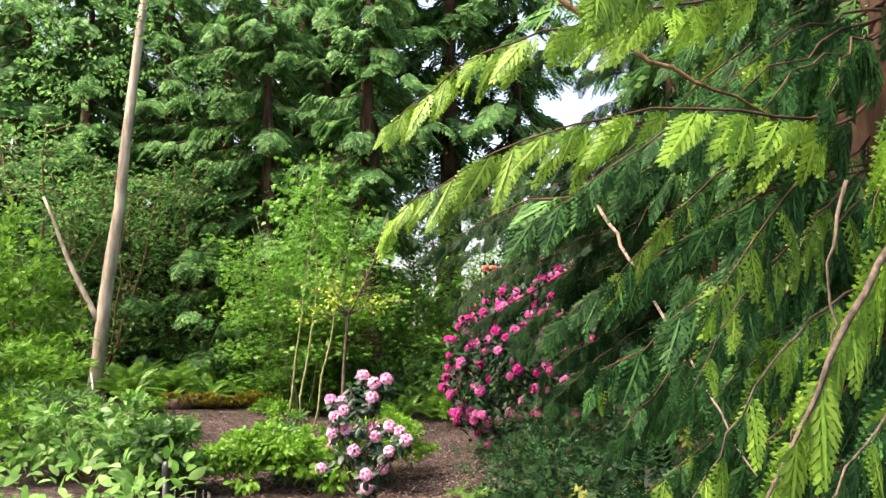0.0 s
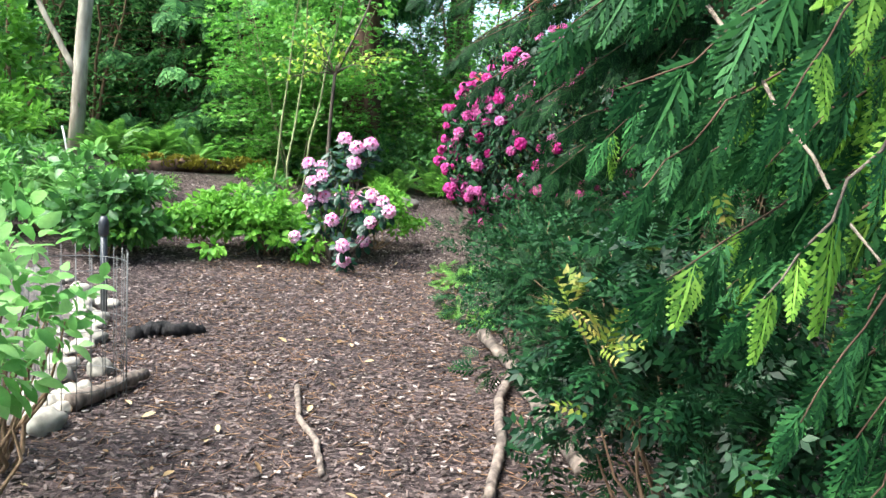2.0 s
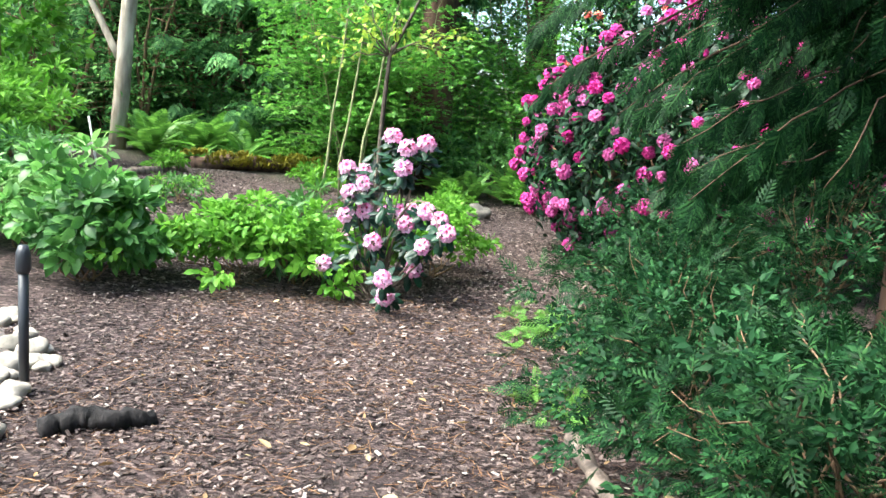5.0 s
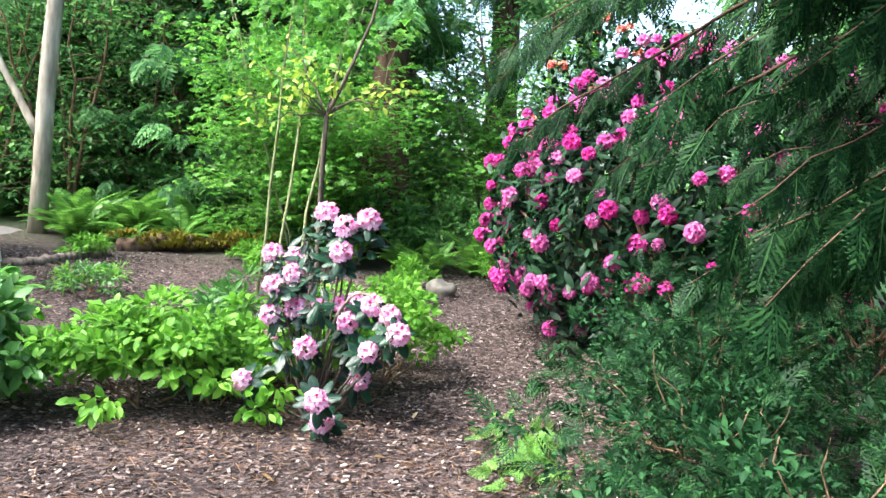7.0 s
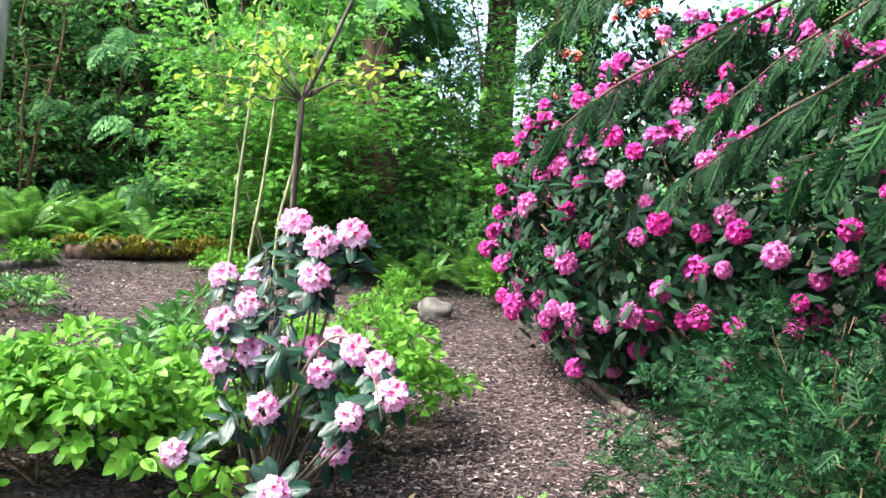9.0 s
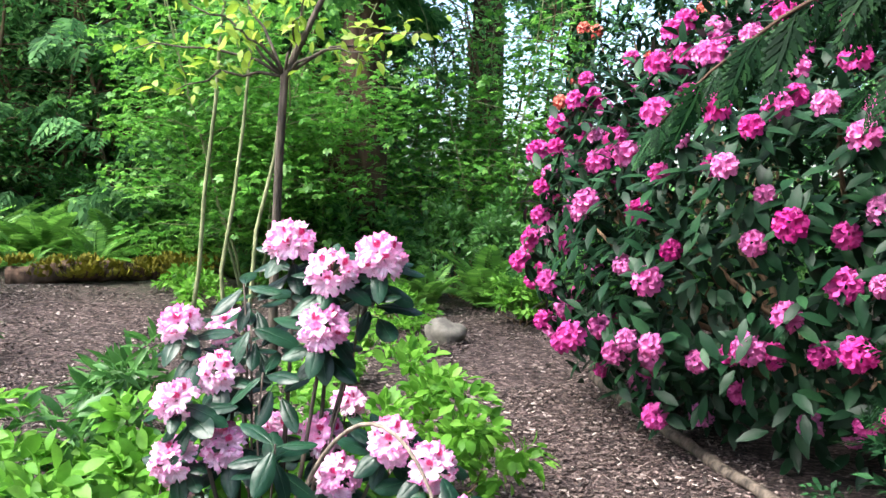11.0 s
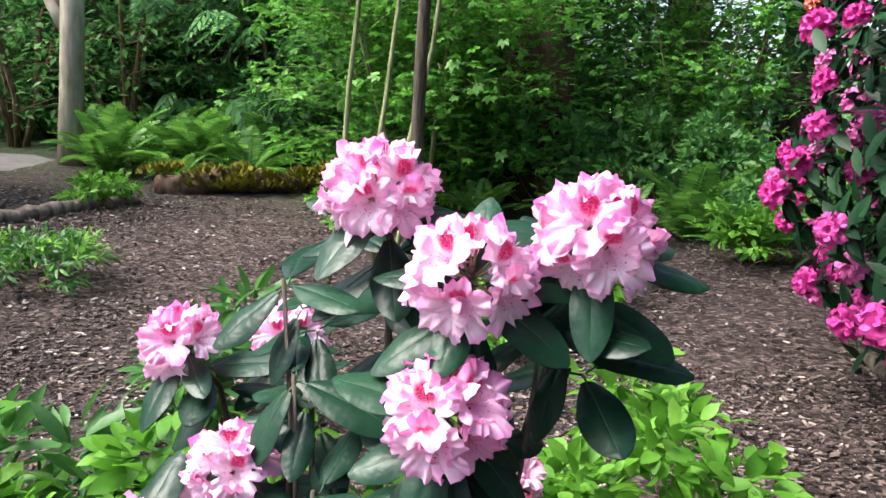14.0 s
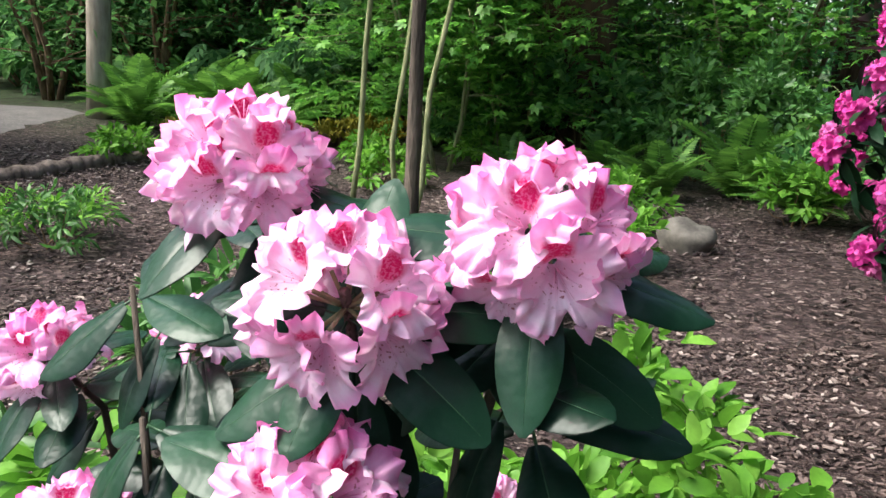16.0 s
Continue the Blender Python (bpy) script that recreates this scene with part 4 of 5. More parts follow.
def broad_leaf(w, droop, curl, twist):
    """A thick oval leaf 1 long: its blade falls away from a sunken midrib to rolled edges."""
    us = (-1.0, -0.8, -0.45, -0.06, 0.0, 0.06, 0.45, 0.8, 1.0)
    v, f, rows_n = [], [], 12
    for i in range(rows_n + 1):
        t_ = i / rows_n
        half = 0.5 * w * max(0.02, math.sin(math.pi * min(1, 0.03 + 0.97 * t_ ** 1.12))) ** 0.58
        for u in us:
            z = -droop * t_ * t_ - curl * half * (abs(u) ** 2.2) + (0.012 * (1 - t_) if abs(u) > 0.05 else 0.0) + 0.012 * math.sin(11 * t_ + 2 * u) * abs(u)
            v.append((half * u, t_, z + twist * u * half * t_))
    k = len(us)
    for i in range(rows_n):
        f += [(i * k + j, i * k + j + 1, (i + 1) * k + j + 1, (i + 1) * k + j) for j in range(k - 1)]
    return np.array(v), np.array(f)


RLEAF_MESHES = []
for w_, dr, cu, tw in ((0.43, 0.12, 0.18, 0.1), (0.5, 0.18, 0.1, -0.15), (0.47, 0.06, 0.25, 0.2), (0.42, 0.24, 0.15, 0.0)):
    b_ = Build()
    v_, f_ = broad_leaf(w_, dr, cu, tw)
    b_.add(v_, f_)
    b_.add(v_ - [0, 0, 0.012], f_[:, ::-1])
    ty = np.linspace(0, 0.94, 7)
    b_.tube([(0, -0.14, -0.01)] + [(0, y, -dr * y * y + 0.001) for y in ty], [0.013, 0.013, 0.008, 0.0065, 0.005, 0.004, 0.003, 0.001], 5)
    for sl in b_.slot[-2:]:
        sl[:] = 1
    RLEAF_MESHES.append(b_.mesh("leaf", [RLEAF, RIB]))

hero = thing("pink_rhododendron", "pale pink rhododendron in full bloom with dark glossy leaves", "rhododendron", (0, 0, 0))
HERO = [(-0.91, 9.45, 1.33), (-0.77, 9.35, 1.26), (-0.63, 9.42, 1.29), (-0.79, 9.32, 1.11), (-1.32, 9.62, 1.07), (-1.21, 9.8, 1.04), (-1.13, 9.42, 0.96), (-1.22, 9.29, 0.9), (-1.25, 9.35, 0.71), (-1.1, 9.37, 0.75), (-1.0, 9.7, 0.72), (-0.81, 9.47, 0.76), (-0.58, 9.29, 0.79), (-0.46, 9.24, 0.73), (-0.74, 9.34, 0.67), (-0.8, 10.01, 0.73), (-0.38, 9.0, 0.66), (-1.33, 9.03, 0.35), (-0.79, 8.66, 0.34), (-0.8, 8.86, 0.18), (-1.34, 9.78, 0.35), (-0.98, 9.18, 0.53), (-0.57, 9.12, 0.53), (-1.32, 9.67, 0.54), (-0.65, 9.32, 0.32)]
FOOT = Vector((-0.98, 9.35, g(-0.98, 9.35) - 0.03))
AXIS = Vector((-0.9, 9.5, 0.35))


def leaf_whorl(base, out, nl, i):
    """Glossy leaves set round the end of a shoot."""
    rot = frame_of(out).to_3x3()
    for k in range(nl):
        a = 2 * math.pi * (k + rng.uniform(-0.25, 0.25)) / nl
        ring = rot @ Vector((math.cos(a), math.sin(a), 0))
        way = (ring + out * rng.uniform(-0.35, 0.15) + Vector((0, 0, -rng.uniform(-0.2, 0.3)))).normalized()
        upv = (out * 0.6 + Vector((rng.normal(0, 0.15), -0.3, 0.9)) - way * 0.2)
        x = way.cross(upv).normalized()
        m_ = Matrix((x, way, x.cross(way))).transposed().to_4x4()
        lf = part("leaf", RLEAF_MESHES[(i + k) % 4], None, hero)
        lf.matrix_basis = Matrix.Translation(base - out * (0.012 + 0.045 * (k % 3)) + way * 0.018) @ m_ @ Matrix.Scale(rng.uniform(0.092, 0.135), 4)


for i, p in enumerate(HERO):
    p = Vector(p) + Vector((0, 0, (0.03, 0.018, 0.032, 0.015)[i] if i < 4 else 0.012))
    out = (p - AXIS)
    out.z = abs(out.z) * 0.5 + 0.15
    out.normalize()
    out = (out + Vector((0.05, -0.75, 0.35))).normalized()
    base = p - out * 0.045
    size = (0.88 if i < 4 else 0.8) * rng.uniform(0.92, 1.06)
    b_ = Build()
    knot = FOOT.lerp(p, 0.45) + Vector((rng.normal(0, 0.05), rng.normal(0, 0.05) + 0.04, -0.08))
    end = base - out * 0.1
    tt = np.linspace(0, 1, 9)[:, None]
    a0, a1, a2, a3 = (np.array(v) for v in (FOOT, knot, end, base))
    stem = np.concatenate([(1 - tt) ** 2 * a0 + 2 * tt * (1 - tt) * a1 + tt ** 2 * a2, [np.array(base + out * 0.02)]])
    b_.tube(stem, np.linspace(0.011, 0.0045, len(stem)), 7, knob=0.05)
    part("branch", b_, SAPBARK, hero)
    b_ = Build()
    dirs = bloom_dirs(12 if i < 4 else 10, -0.3)
    rot = frame_of(out).to_3x3()
    for d in dirs:
        dd = rot @ Vector(d)
        b_.tube([tuple(base), tuple(base + dd * 0.02), tuple(base + dd * 0.04)], 0.0018, 5)
    truss = part("flower_truss", b_, GREENSTEM, hero, "round truss of frilled pale pink flowers with crimson blotches")
    for k, d in enumerate(dirs):
        dd = (rot @ Vector(d) + Vector(rng.normal(0, 0.08, 3))).normalized()
        bl_ = part("blossom", BLOSSOMS[(i + k) % 6], None, truss)
        s = size * rng.uniform(0.9, 1.12)
        bl_.matrix_basis = Matrix.Translation(base + dd * 0.034 * size) @ frame_of(dd, rng.normal(0, 0.35)) @ Matrix.Scale(s, 4)
    leaf_whorl(base, out, 13 if i < 4 else 11, i)
for i, p in enumerate(((-1.06, 9.5, 1.2), (-1.03, 9.46, 1.08), (-0.7, 9.45, 1.18), (-0.98, 9.4, 0.95), (-1.2, 9.5, 0.82), (-0.75, 9.3, 0.55), (-0.55, 9.15, 0.6), (-1.1, 9.2, 0.5), (-0.9, 9.2, 0.8))):
    b_ = Build()
    b_.tube(bend(FOOT, p, 0.08, 8, 0.01), np.linspace(0.0055, 0.003, 8), 6)
    part("branch", b_, SAPBARK, hero)
    leaf_whorl(Vector(p), Vector((rng.normal(0, 0.3) - 0.2, -0.5, 0.8)).normalized(), 9, i)
# bare arching twig of the pink shrub
bd = Build()
tt = np.linspace(0, 1, 18)[:, None]
ends = [np.array(v) for v in ((-0.95, 9.4, 0.3), (-0.78, 9.3, 1.02), (-0.5, 9.05, 1.0), (-0.43, 8.98, 0.56))]
arch = (1 - tt) ** 3 * ends[0] + 3 * tt * (1 - tt) ** 2 * ends[1] + 3 * tt ** 2 * (1 - tt) * ends[2] + tt ** 3 * ends[3]
bd.tube(arch, np.linspace(0.008, 0.004, 18), 7, knob=0.08)
part("bare_branch", bd, GREYTWIG, hero, "bare grey arching twig")


def truss_mesh(seed, m, n=12, bl=None):
    b_ = Build()
    for k, d in enumerate(bloom_dirs(n, -0.3)):
        src, _ = blossom_mesh(seed * 20 + k, m, 20, 3, 0.45)
        v = np.concatenate(src.v[:1])
        f = src.loops[0].reshape(-1, 4)
        r3 = np.array(frame_of(d, rng.normal(0, 0.4)).to_3x3())
        b_.add((v @ r3.T) + np.array(d) * 0.03, f)
    return b_.mesh("flower_truss", [m])


def rhodo_bush(name, label, at, centre, radii, trusses, m, leaves, seed, gap, zmin, truss_label, facing=(-0.5, -1, 0)):
    ob = thing(name, label, "rhododendron", on(*at))
    meshes = [truss_mesh(seed + s, m) for s in range(3)]
    c, radii = np.array(centre, float), np.array(radii, float)
    for i in range(16):
        d = rand_dirs(1, 0.0)[0]
        b_ = Build()
        b_.tube(bend((rng.normal(0, 0.1), rng.normal(0, 0.1), -0.05), c + d * radii * 0.85, 0.1, 8, 0.04), np.linspace(0.035, 0.008, 8), 7)
        part("branch", b_, TWIG, ob)
    spots_, tries = [], 0
    fc = unit(np.array(facing, float))
    while len(spots_) < trusses and tries < 20000:
        tries += 1
        d = rand_dirs(1, zmin)[0]
        if d @ fc < -0.35:
            continue
        q = c + d * radii * (1 + 0.12 * noise.noise(Vector(d * 2.3)) + rng.uniform(-0.1, 0.04))
        if q[2] < 0.2 or any(np.sum((q - s[0]) ** 2) < gap * gap for s in spots_):
            continue
        spots_.append((q, d))
    for k, (q, d) in enumerate(spots_):
        o = part("flower_truss", meshes[k % 3], None, ob, truss_label)
        dd = unit(d / radii + [0, 0, 0.3])
        s = rng.uniform(0.62, 0.98)
        o.matrix_basis = Matrix.Translation(q) @ frame_of(dd) @ Matrix.Scale(s, 4)
    b_ = Build()
    n = leaves
    d = rand_dirs(n, zmin - 0.15)
    cl = rng.uniform(0.72, 1.0, n)
    q = c + d * radii * cl[:, None] * (1 + rng.normal(0, 0.03, (n, 1)))
    keep = q[:, 2] > 0.08
    way = unit(d * 0.6 + rng.normal(0, 0.7, (n, 3)) + [0, 0, -0.15])
    b_.scatter(RHODO, q[keep], way[keep], (d * 0.6 + [0, 0, 0.8])[keep], 0.13 * rng.uniform(0.7, 1.2, n)[keep])
    for q_, dd in spots_:
        a = rng.uniform(0, 6.28, 8)
        r3 = np.array(frame_of(unit(dd / radii)).to_3x3())
        wy = np.stack([np.cos(a), np.sin(a), rng.uniform(-0.3, 0.2, 8)], 1) @ r3.T
        b_.scatter(RHODO, q_ - unit(dd) * 0.03 + wy * 0.03, wy, np.tile(unit(dd) * 0.6 + [0, 0, 0.7], (8, 1)), 0.13 * rng.uniform(0.8, 1.15, 8))
    part("foliage", b_, MLEAF, ob)
    return ob


rhodo_bush("magenta_rhododendron", "large rhododendron covered with bright magenta pink flowers", (2.0, 12.0), (0, 0, 1.15), (1.95, 1.9, 1.48), 290, MAGENTA, 11000, 100, 0.15, -0.75,
           "round magenta pink flower truss")
rhodo_bush("red_rhododendron", "tall rhododendron with orange red flowers behind", (1.9, 15.2), (0, 0, 2.0), (1.5, 1.2, 1.4), 18, RED, 3000, 300, 0.2, -0.2, "orange red flower truss")


# ---------------- right-hand side: cedars, and shrubs with shade put into their green ---
def cedar_near(name, label, at, trunk_r, lean, limbs, height, tmpl, leaves):
    ob = thing(name, label, "tree", on(*at))
    bt, bl = Build(), Build()
    z = np.linspace(-0.1, height, 12)
    bt.tube(np.stack([lean * z / height, 0.02 * np.sin(z), z], 1), trunk_r * (1 - 0.7 * z / height) + 0.3 * trunk_r * np.exp(-2 * z), 14, knob=0.05)
    o = np.array([at[0], at[1], g(*at)])
    part("trunk", bt, BARK, ob)
    for p0, p1, sag, n, size, tp in limbs:
        bt, bl = Build(), Build()
        cedar_limb(bt, bl, np.array(p0) - o, np.array(p1) - o, sag, n, size, tmpl, (0, 1), tp, 0.0075, 1.0, 0.55, curtain=True)
        lb = part("limb", bt, BARK, ob)
        if bl.n:
            part("sprays", bl, [leaves, CEDAR_TIP], lb)
    return ob


limbs = [((1.6, 2.6, 3.0), (0.35, 1.9, 2.5), -0.08, 50, 0.24, 0.9), ((1.7, 3.2, 2.6), (0.75, 2.3, 1.75), -0.05, 40, 0.24, 0.2), ((1.8, 3.0, 2.8), (0.95, 1.7, 1.95), -0.05, 40, 0.26, 0.4),
         ((1.8, 3.2, 2.2), (0.55, 2.9, 1.55), -0.05, 40, 0.26, 0.1), ((1.8, 3.4, 2.4), (0.5, 3.4, 1.75), -0.1, 44, 0.28, 0.05), ((1.8, 3.4, 2.9), (0.3, 3.3, 2.1), -0.1, 44, 0.26, 0.05)]
for i in range(52):
    h = rng.uniform(0.7, 4.6)
    a = rng.uniform(1.9, 4.6)
    ln = rng.uniform(0.8, 1.5)
    e = (1.95 + ln * math.cos(a), 3.4 + ln * math.sin(a) * 1.1, h - 0.5 * ln)
    if e[0] < 0.7 and e[2] < 2.4:
        e = (0.75 + rng.uniform(0, 0.4), e[1], e[2])
    limbs.append(((1.9, 3.4, h), e, -0.08, 30, 0.27, 0.07))
near = cedar_near("near_cedar", "cedar with hanging bright-tipped flat sprays beside the path", (1.95, 3.45), 0.16, 0.1, limbs, 7, SPRAY, CEDAR)


def bough(tree, pts, n, size, tip, r0=0.006, bark=BARK, start=0.15, pitch=0.9, leaves=CEDAR):
    """A long drooping limb; flat sprays hang from it in a row on both sides and shrink towards its end."""
    o = np.array(tree.location)
    pts = np.asarray(pts, float) - o
    u = np.linspace(0, len(pts) - 1, 16)
    q = np.stack([np.interp(u, np.arange(len(pts)), pts[:, k]) for k in range(3)], 1)
    for _ in range(2):
        q[1:-1] = (q[:-2] + 2 * q[1:-1] + q[2:]) / 4
    bt, bl = Build(), Build()
    q[1:-1] += rng.normal(0, 0.006, (14, 3))
    bt.tube(q, np.linspace(r0, r0 * 0.22, 16), 7, knob=0.05)
    lb = part("limb", bt, bark, tree)
    if n == 0:
        return
    n = int(n * 0.88)
    t = np.linspace(start, 1.0, n) + rng.normal(0, 0.012, n)
    t = np.clip(t, 0, 1)
    p = np.stack([np.interp(t * 15, np.arange(16), q[:, k]) for k in range(3)], 1)
    d = np.gradient(q, axis=0)
    ax = unit(np.stack([np.interp(t * 15, np.arange(16), d[:, k]) for k in range(3)], 1))
    lat = unit(np.cross(ax, [0, 0, 1.0]))
    s = np.where(np.arange(n) % 2 == 0, 1.0, -1.0)[:, None]
    way = rng.uniform(0.3, 1.1, (n, 1)) * ax + 0.45 * s * lat * rng.uniform(0.2, 1.2, (n, 1)) + np.array([0, 0, -1.0]) * pitch * rng.uniform(0.75, 1.15, (n, 1)) + rng.normal(0, 0.07, (n, 3))
    up = lat * np.where(lat[:, 1:2] > 0, -1.0, 1.0) + np.array([0, 0, 0.55]) + rng.normal(0, 0.35, (n, 3))
    way[-1] = ax[-1] + [0, 0, -0.3]
    sz = size * (1.25 - 0.65 * t) * rng.uniform(0.6, 1.25, n)
    young = rng.random(n) < tip
    bl.scatter(BOUGH_SPRAY, p[~young], way[~young], up[~young], sz[~young], 0)
    bl.scatter(BOUGH_SPRAY, p[young], way[young], up[young], sz[young], 1)
    part("sprays", bl, [leaves, CEDAR_TIP], lb)


BOUGH_SPRAY = spray_t(8, 3, 38, 0.06, 0.8)
bough(near, [(1.5, 2.9, 2.5), (1.115, 2.4, 2.29), (0.72, 2.25, 2.31), (0.336, 2.2, 2.24), (0.05, 2.2, 2.12), (-0.125, 2.2, 1.98)], 46, 0.21, 0.95)
bough(near, [(1.3, 2.9, 2.95), (0.8, 2.4, 2.68), (0.4, 2.2, 2.54), (0.1, 2.2, 2.44), (-0.15, 2.2, 2.23)], 40, 0.2, 0.9)
bough(near, [(1.5, 3.0, 2.55), (1.1, 2.6, 2.3), (0.8, 2.5, 2.12), (0.5, 2.4, 1.82)], 30, 0.22, 0.45)
bough(near, [(1.6, 3.1, 2.3), (1.2, 2.7, 2.02), (0.9, 2.5, 1.78), (0.72, 2.4, 1.5)], 30, 0.22, 0.2)
bough(near, [(1.6, 2.7, 2.6), (1.35, 2.1, 2.42), (1.1, 1.9, 2.2), (0.95, 1.8, 1.9)], 30, 0.24, 0.85)
bough(near, [(1.7, 2.7, 2.2), (1.1, 1.9, 1.95), (0.78, 1.55, 1.7), (0.62, 1.48, 1.45), (0.5, 1.45, 1.28)], 34, 0.2, 0.75, 0.011, SAPBARK, 0.35, 1.3)
bough(near, [(1.6, 2.9, 1.9), (1.1, 2.5, 1.72), (0.8, 2.25, 1.45), (0.62, 2.2, 1.2)], 30, 0.2, 0.5, 0.006, SAPBARK, 0.2, 1.2)
bough(near, [(1.6, 2.9, 1.6), (1.2, 2.2, 1.5), (0.9, 1.95, 1.3), (0.72, 1.9, 1.05)], 30, 0.2, 0.55, 0.006, SAPBARK, 0.2, 1.2)
bough(near, [(1.7, 3.4, 2.0), (1.2, 3.2, 1.75), (0.85, 3.1, 1.55), (0.62, 3.0, 1.3)], 28, 0.22, 0.15)
bough(near, [(1.7, 3.4, 1.7), (1.3, 2.9, 1.5), (1.05, 2.6, 1.25), (0.85, 2.5, 0.95)], 28, 0.22, 0.2)
# bare grey stems in the cedar
bough(near, [(0.9, 4.7, 2.45), (0.887, 3.9, 2.06), (0.88, 3.1, 1.65), (0.876, 2.35, 1.27)], 0, 0, 0, 0.011, GREYTWIG)
bough(near, [(0.36, 2.6, 2.8), (0.62, 2.6, 2.6), (0.95, 2.6, 2.43), (1.4, 2.9, 2.35)], 0, 0, 0, 0.012, TWIG)
bough(near, [(1.15, 2.3, 2.1), (1.08, 2.3, 1.85), (1.12, 2.35, 1.6), (1.05, 2.3, 1.4)], 0, 0, 0, 0.006, GREYTWIG)
limbs = [((2.2, 7.6, 2.9), (0.1, 7.5, 1.95), -0.15, 40, 0.24, 0), ((2.2, 7.7, 3.6), (-0.35, 8.6, 2.75), -0.15, 44, 0.24, 0), ((2.2, 7.7, 3.3), (-0.1, 9.1, 2.5), -0.12, 44, 0.24, 0), ((2.2, 7.8, 3.0), (0.2, 8.9, 2.2), -0.12, 44, 0.22, 0), ((2.2, 7.7, 3.3), (-0.2, 8.2, 2.55), -0.15, 44, 0.24, 0), ((2.2, 7.5, 2.6), (0.6, 6.9, 1.75), -0.1, 40, 0.26, 0),
         ((2.2, 7.5, 2.0), (0.85, 6.6, 1.2), -0.1, 44, 0.28, 0), ((2.2, 7.7, 2.3), (0.75, 8.0, 1.6), -0.1, 40, 0.26, 0)]
for i in range(26):
    e = (rng.uniform(0.72, 1.7), rng.uniform(6.4, 8.3), rng.uniform(1.15, 2.9))
    limbs.append(((2.2, 7.6, e[2] + rng.uniform(0.3, 0.9)), e, -0.08, 40, 0.26, 0))
for i in range(22):
    h = rng.uniform(1.6, 5.0)
    a = rng.uniform(1.7, 4.6)
    ln = rng.uniform(0.9, 1.7)
    e = (2.2 + ln * math.cos(a), 7.6 + ln * math.sin(a), h - 0.4 * ln)
    limbs.append(((2.2, 7.6, h), (max(e[0], 0.7), e[1], e[2]), -0.08, 36, 0.28, 0))
# backlit cedar: its shade is in the darker leaf colour, in place of CEDAR
second = cedar_near("second_cedar", "backlit cedar with hanging branches over the path, its shade in the leaf colour", (2.25, 7.65), 0.13, -0.1, limbs, 8, SPRAY_LACE, SHADED_GREEN)
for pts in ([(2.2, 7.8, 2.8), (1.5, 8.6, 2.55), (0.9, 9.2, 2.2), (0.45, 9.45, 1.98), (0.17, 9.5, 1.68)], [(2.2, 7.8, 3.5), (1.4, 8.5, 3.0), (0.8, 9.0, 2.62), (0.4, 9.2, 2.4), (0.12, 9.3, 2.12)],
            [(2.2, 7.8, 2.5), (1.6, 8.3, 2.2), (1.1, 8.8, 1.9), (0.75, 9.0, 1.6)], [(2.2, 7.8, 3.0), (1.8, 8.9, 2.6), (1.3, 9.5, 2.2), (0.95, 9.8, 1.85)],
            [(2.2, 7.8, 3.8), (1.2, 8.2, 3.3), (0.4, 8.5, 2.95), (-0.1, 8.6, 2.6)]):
    bough(second, pts, 40, 0.3, 0.0, 0.014, BARK, 0.25, 0.9, SHADED_GREEN)


def dark_shrub(at, radii, n, label, name="dark_shrub", extra=None):
    ob = thing(name, label, "shrub", on(*at), "dark shrubs by the path")
    bl = Build()
    c = np.array([0, 0, radii[2] * 0.95])
    for i in range(int(26 * radii[2] + 10)):
        d = rand_dirs(1, -0.35)[0]
        e = c + d * np.array(radii) * rng.uniform(0.75, 1.1)
        e[2] = max(e[2], 0.08)
        bt = Build()
        cedar_limb(bt, bl, (rng.normal(0, 0.05), rng.normal(0, 0.05), c[2] * rng.uniform(0.1, 0.9)), e, -0.06, 4, 0.13, SPRAY_MID, (0, 0), r0=0.007, hang=0.3, side=1.0)
        part("stem", bt, TWIG, ob)
    leaf_cloud(bl, c, np.array(radii) * 0.98, n * 75, SPRAY_FINE, 0.12, 0, 0.4, 70, 0.2, bumpy=0.3)
    leaf_cloud(bl, c, np.array(radii) * 1.0, n * 420, LEAF1, 0.036, 1, 0.4, 70, 0.15, bumpy=0.3)
    part("foliage", bl, [SHADED_GREEN, HUCKLE], ob)
    return ob


for at, rd in (((1.3, 4.3), (0.62, 0.6, 0.5)), ((1.15, 5.4), (0.6, 0.7, 0.56)), ((1.0, 6.4), (0.62, 0.7, 0.46)), ((1.0, 7.4), (0.68, 0.7, 0.5)), ((1.15, 8.5), (0.72, 0.7, 0.55)), ((2.2, 5.0), (0.7, 1.0, 1.1)), ((2.3, 6.6), (0.7, 1.0, 1.0)), ((2.2, 8.9), (0.7, 0.8, 0.9)), ((1.5, 9.5), (0.6, 0.5, 0.42)), ((2.2, 2.4), (0.8, 0.8, 0.8))):
    dark_shrub(at, rd, 9 if at[0] < 2 else 6, "dense evergreen shrub along the path, its green darkened for canopy shade")
mah = shrub("mahonia", "glossy green mahonia with yellow young leaves", (1.02, 3.7), (0.42, 0.42, 0.44), 800, PINNATE, 0.15, MAHONIA, clumps=60, clump_r=0.22, extra=(YELLOW, 22, 8), zc=0.75)
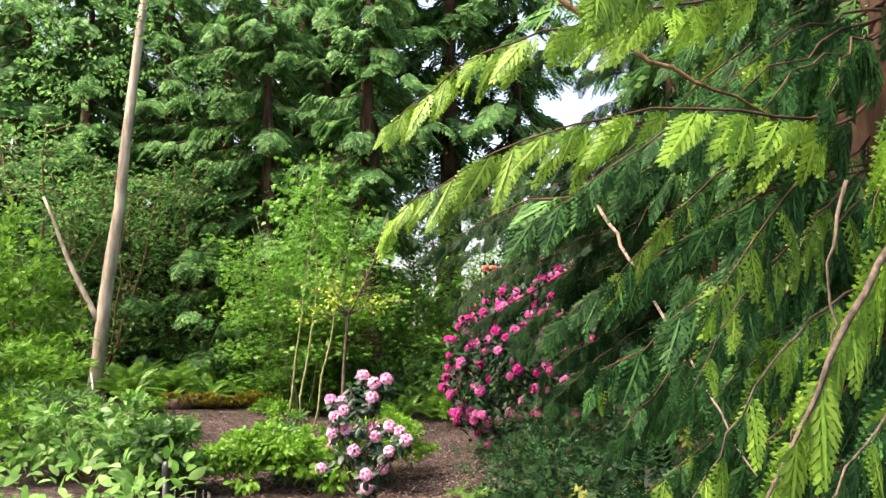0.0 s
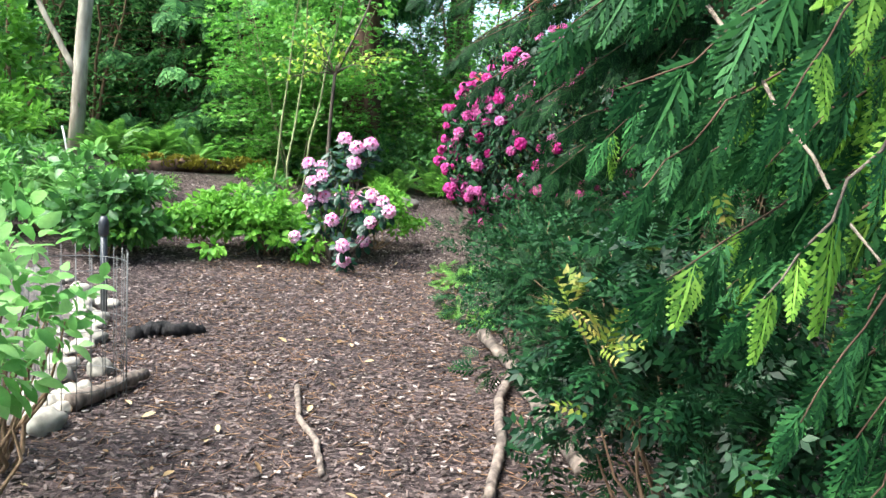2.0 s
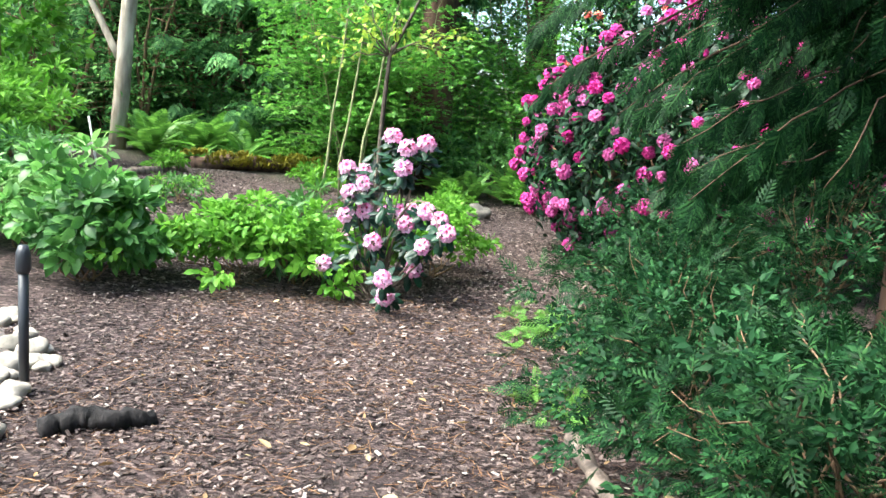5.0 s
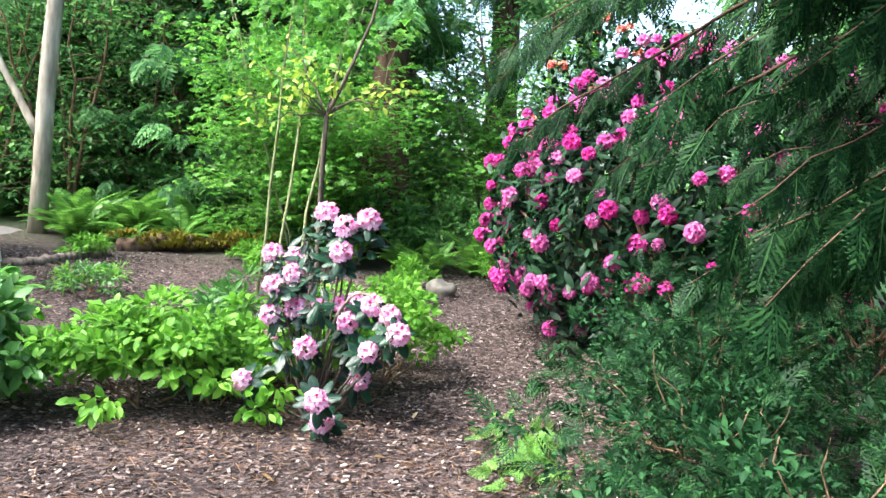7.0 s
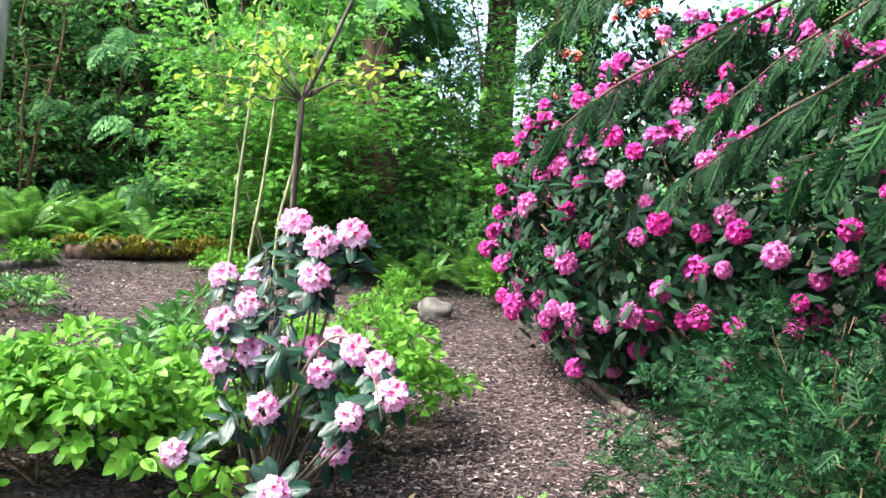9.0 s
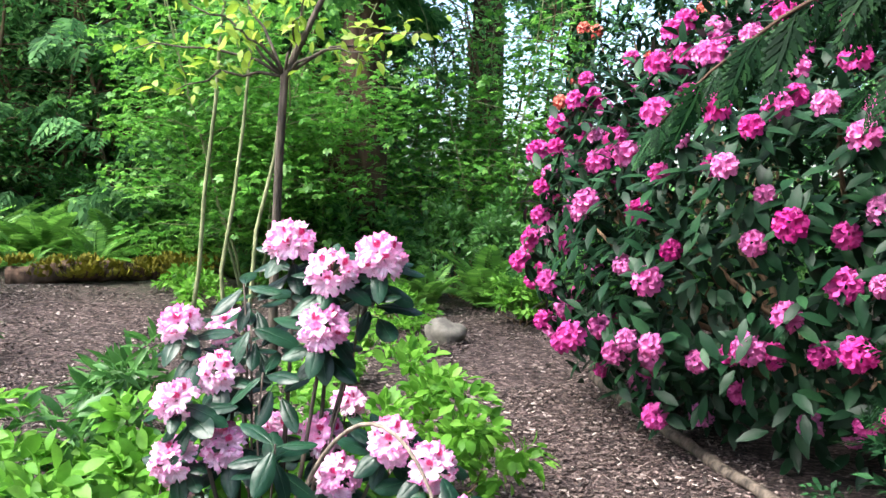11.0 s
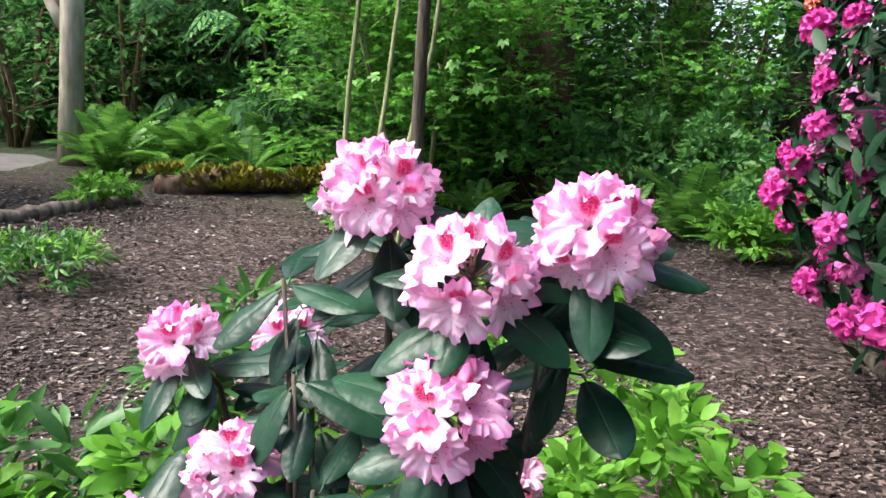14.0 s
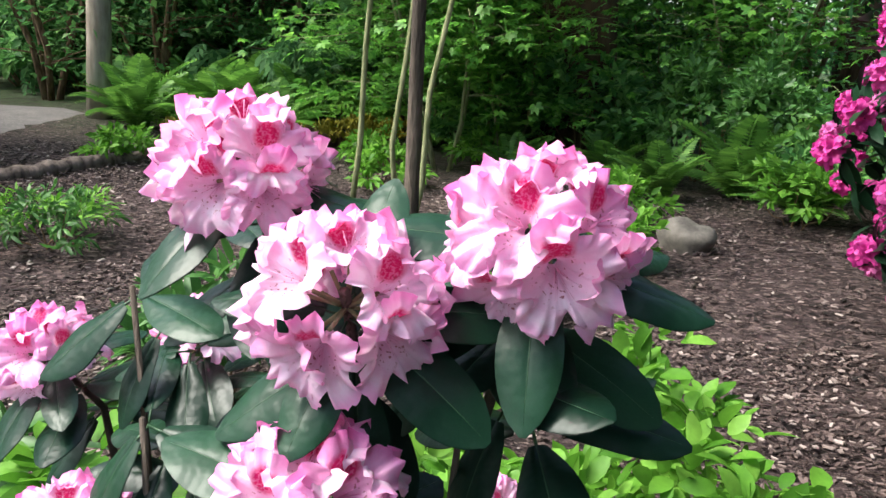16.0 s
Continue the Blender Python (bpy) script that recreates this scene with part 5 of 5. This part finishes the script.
# young shoots at the ends of its stems, with yellow compound leaves
for tip in [(0.61, 3.75, 0.88), (0.68, 3.5, 0.82), (0.64, 3.9, 0.88)]:
    tip = np.array(tip) - np.array(mah.location)
    bt, bl = Build(), Build()
    bt.tube(bend((0.0, 0.0, 0.1), tip, -0.05, 8, 0.01), np.linspace(0.007, 0.003, 8), 6)
    part("stem", bt, TWIG, mah)
    d = rand_dirs(7, -0.1) + [-0.2, -0.5, 0.1]
    bl.scatter(PINNATE, np.tile(tip, (7, 1)), d, np.array([0, -0.3, 1.0]) + rng.normal(0, 0.3, (7, 3)), 0.12 * rng.uniform(0.7, 1.2, 7))
    part("young_leaves", bl, YELLOW, mah, "yellow young leaves")
for x, y in ((0.35, 8.4), (0.3, 9.0), (0.45, 7.3)):
    shrub("ground_fern", "low feathery green plant at the path edge", (x, y), (0.2, 0.24, 0.05), 60, SPRAY_MID, 0.12, FERN, 4, clumps=14, clump_r=0.4, group="low plants")

# pale leafy shrub in the left foreground, behind a row of thin wires
for at, rd, n in (((-1.38, 3.55), (0.42, 0.4, 0.5), 420), ((-1.6, 4.25), (0.42, 0.4, 0.48), 380), ((-2.3, 4.1), (0.5, 0.45, 0.5), 560), ((-1.35, 2.95), (0.3, 0.3, 0.42), 180), ((-2.8, 5.2), (0.5, 0.5, 0.35), 420)):
    shrub("pale_shrub", "pale green broad-leaved shrub with thin brown stems", at, rd, int(n * 0.8), OVAL, 0.075, PALE, 12, clumps=26, clump_r=0.3, shell=0.2, group="pale shrubs", zc=0.78)
shrub("left_tree_foliage", "bright green young broad-leaved tree", (-7.4, 14.3), (1.0, 0.9, 1.6), 1900, LEAF3, 0.15, LIME, clumps=60, clump_r=0.2, category="tree")

# wire plant cage round one of the pale shrubs
cage = thing("plant_cage", "thin dark wire plant cage round a pale shrub", "plant cage", on(-1.66, 5.1))
for k in range(22):
    a = k / 22 * 2 * math.pi
    bd = Build()
    bd.tube([(0.24 * math.cos(a), 0.24 * math.sin(a), -0.03), (0.24 * math.cos(a), 0.24 * math.sin(a), 0.35), (0.245 * math.cos(a), 0.24 * math.sin(a), 0.78)], 0.0022, 5)
    part("wire", bd, WIRE, cage)
for h in (0.12, 0.42, 0.72):
    a = np.linspace(0, 2 * np.pi, 25)
    bd = Build()
    bd.tube(np.stack([0.241 * np.cos(a), 0.241 * np.sin(a), np.full(25, h)], 1), 0.002, 5)
    part("hoop", bd, WIRE, cage)

# white stake and a half-buried log at the rim of the far bed
stake = thing("marker_stake", "thin white marker stake leaning in the mulch", "stake", on(-5.67, 13.72))
bd = Build()
bd.tube([(0, 0, -0.05), (-0.07, 0, 0.35), (-0.15, 0, 0.78)], [0.014, 0.014, 0.013], 10)
part("rod", bd, WHITEPAINT, stake)
log("edging_log", [on(-5.95, 13.5, 0.0), on(-5.45, 14.0, 0.03), on(-5.3, 14.7, 0.03), on(-5.15, 15.3, 0.0)], 0.075, GREYLOG, "weathered half-buried log at the rim of the bed")
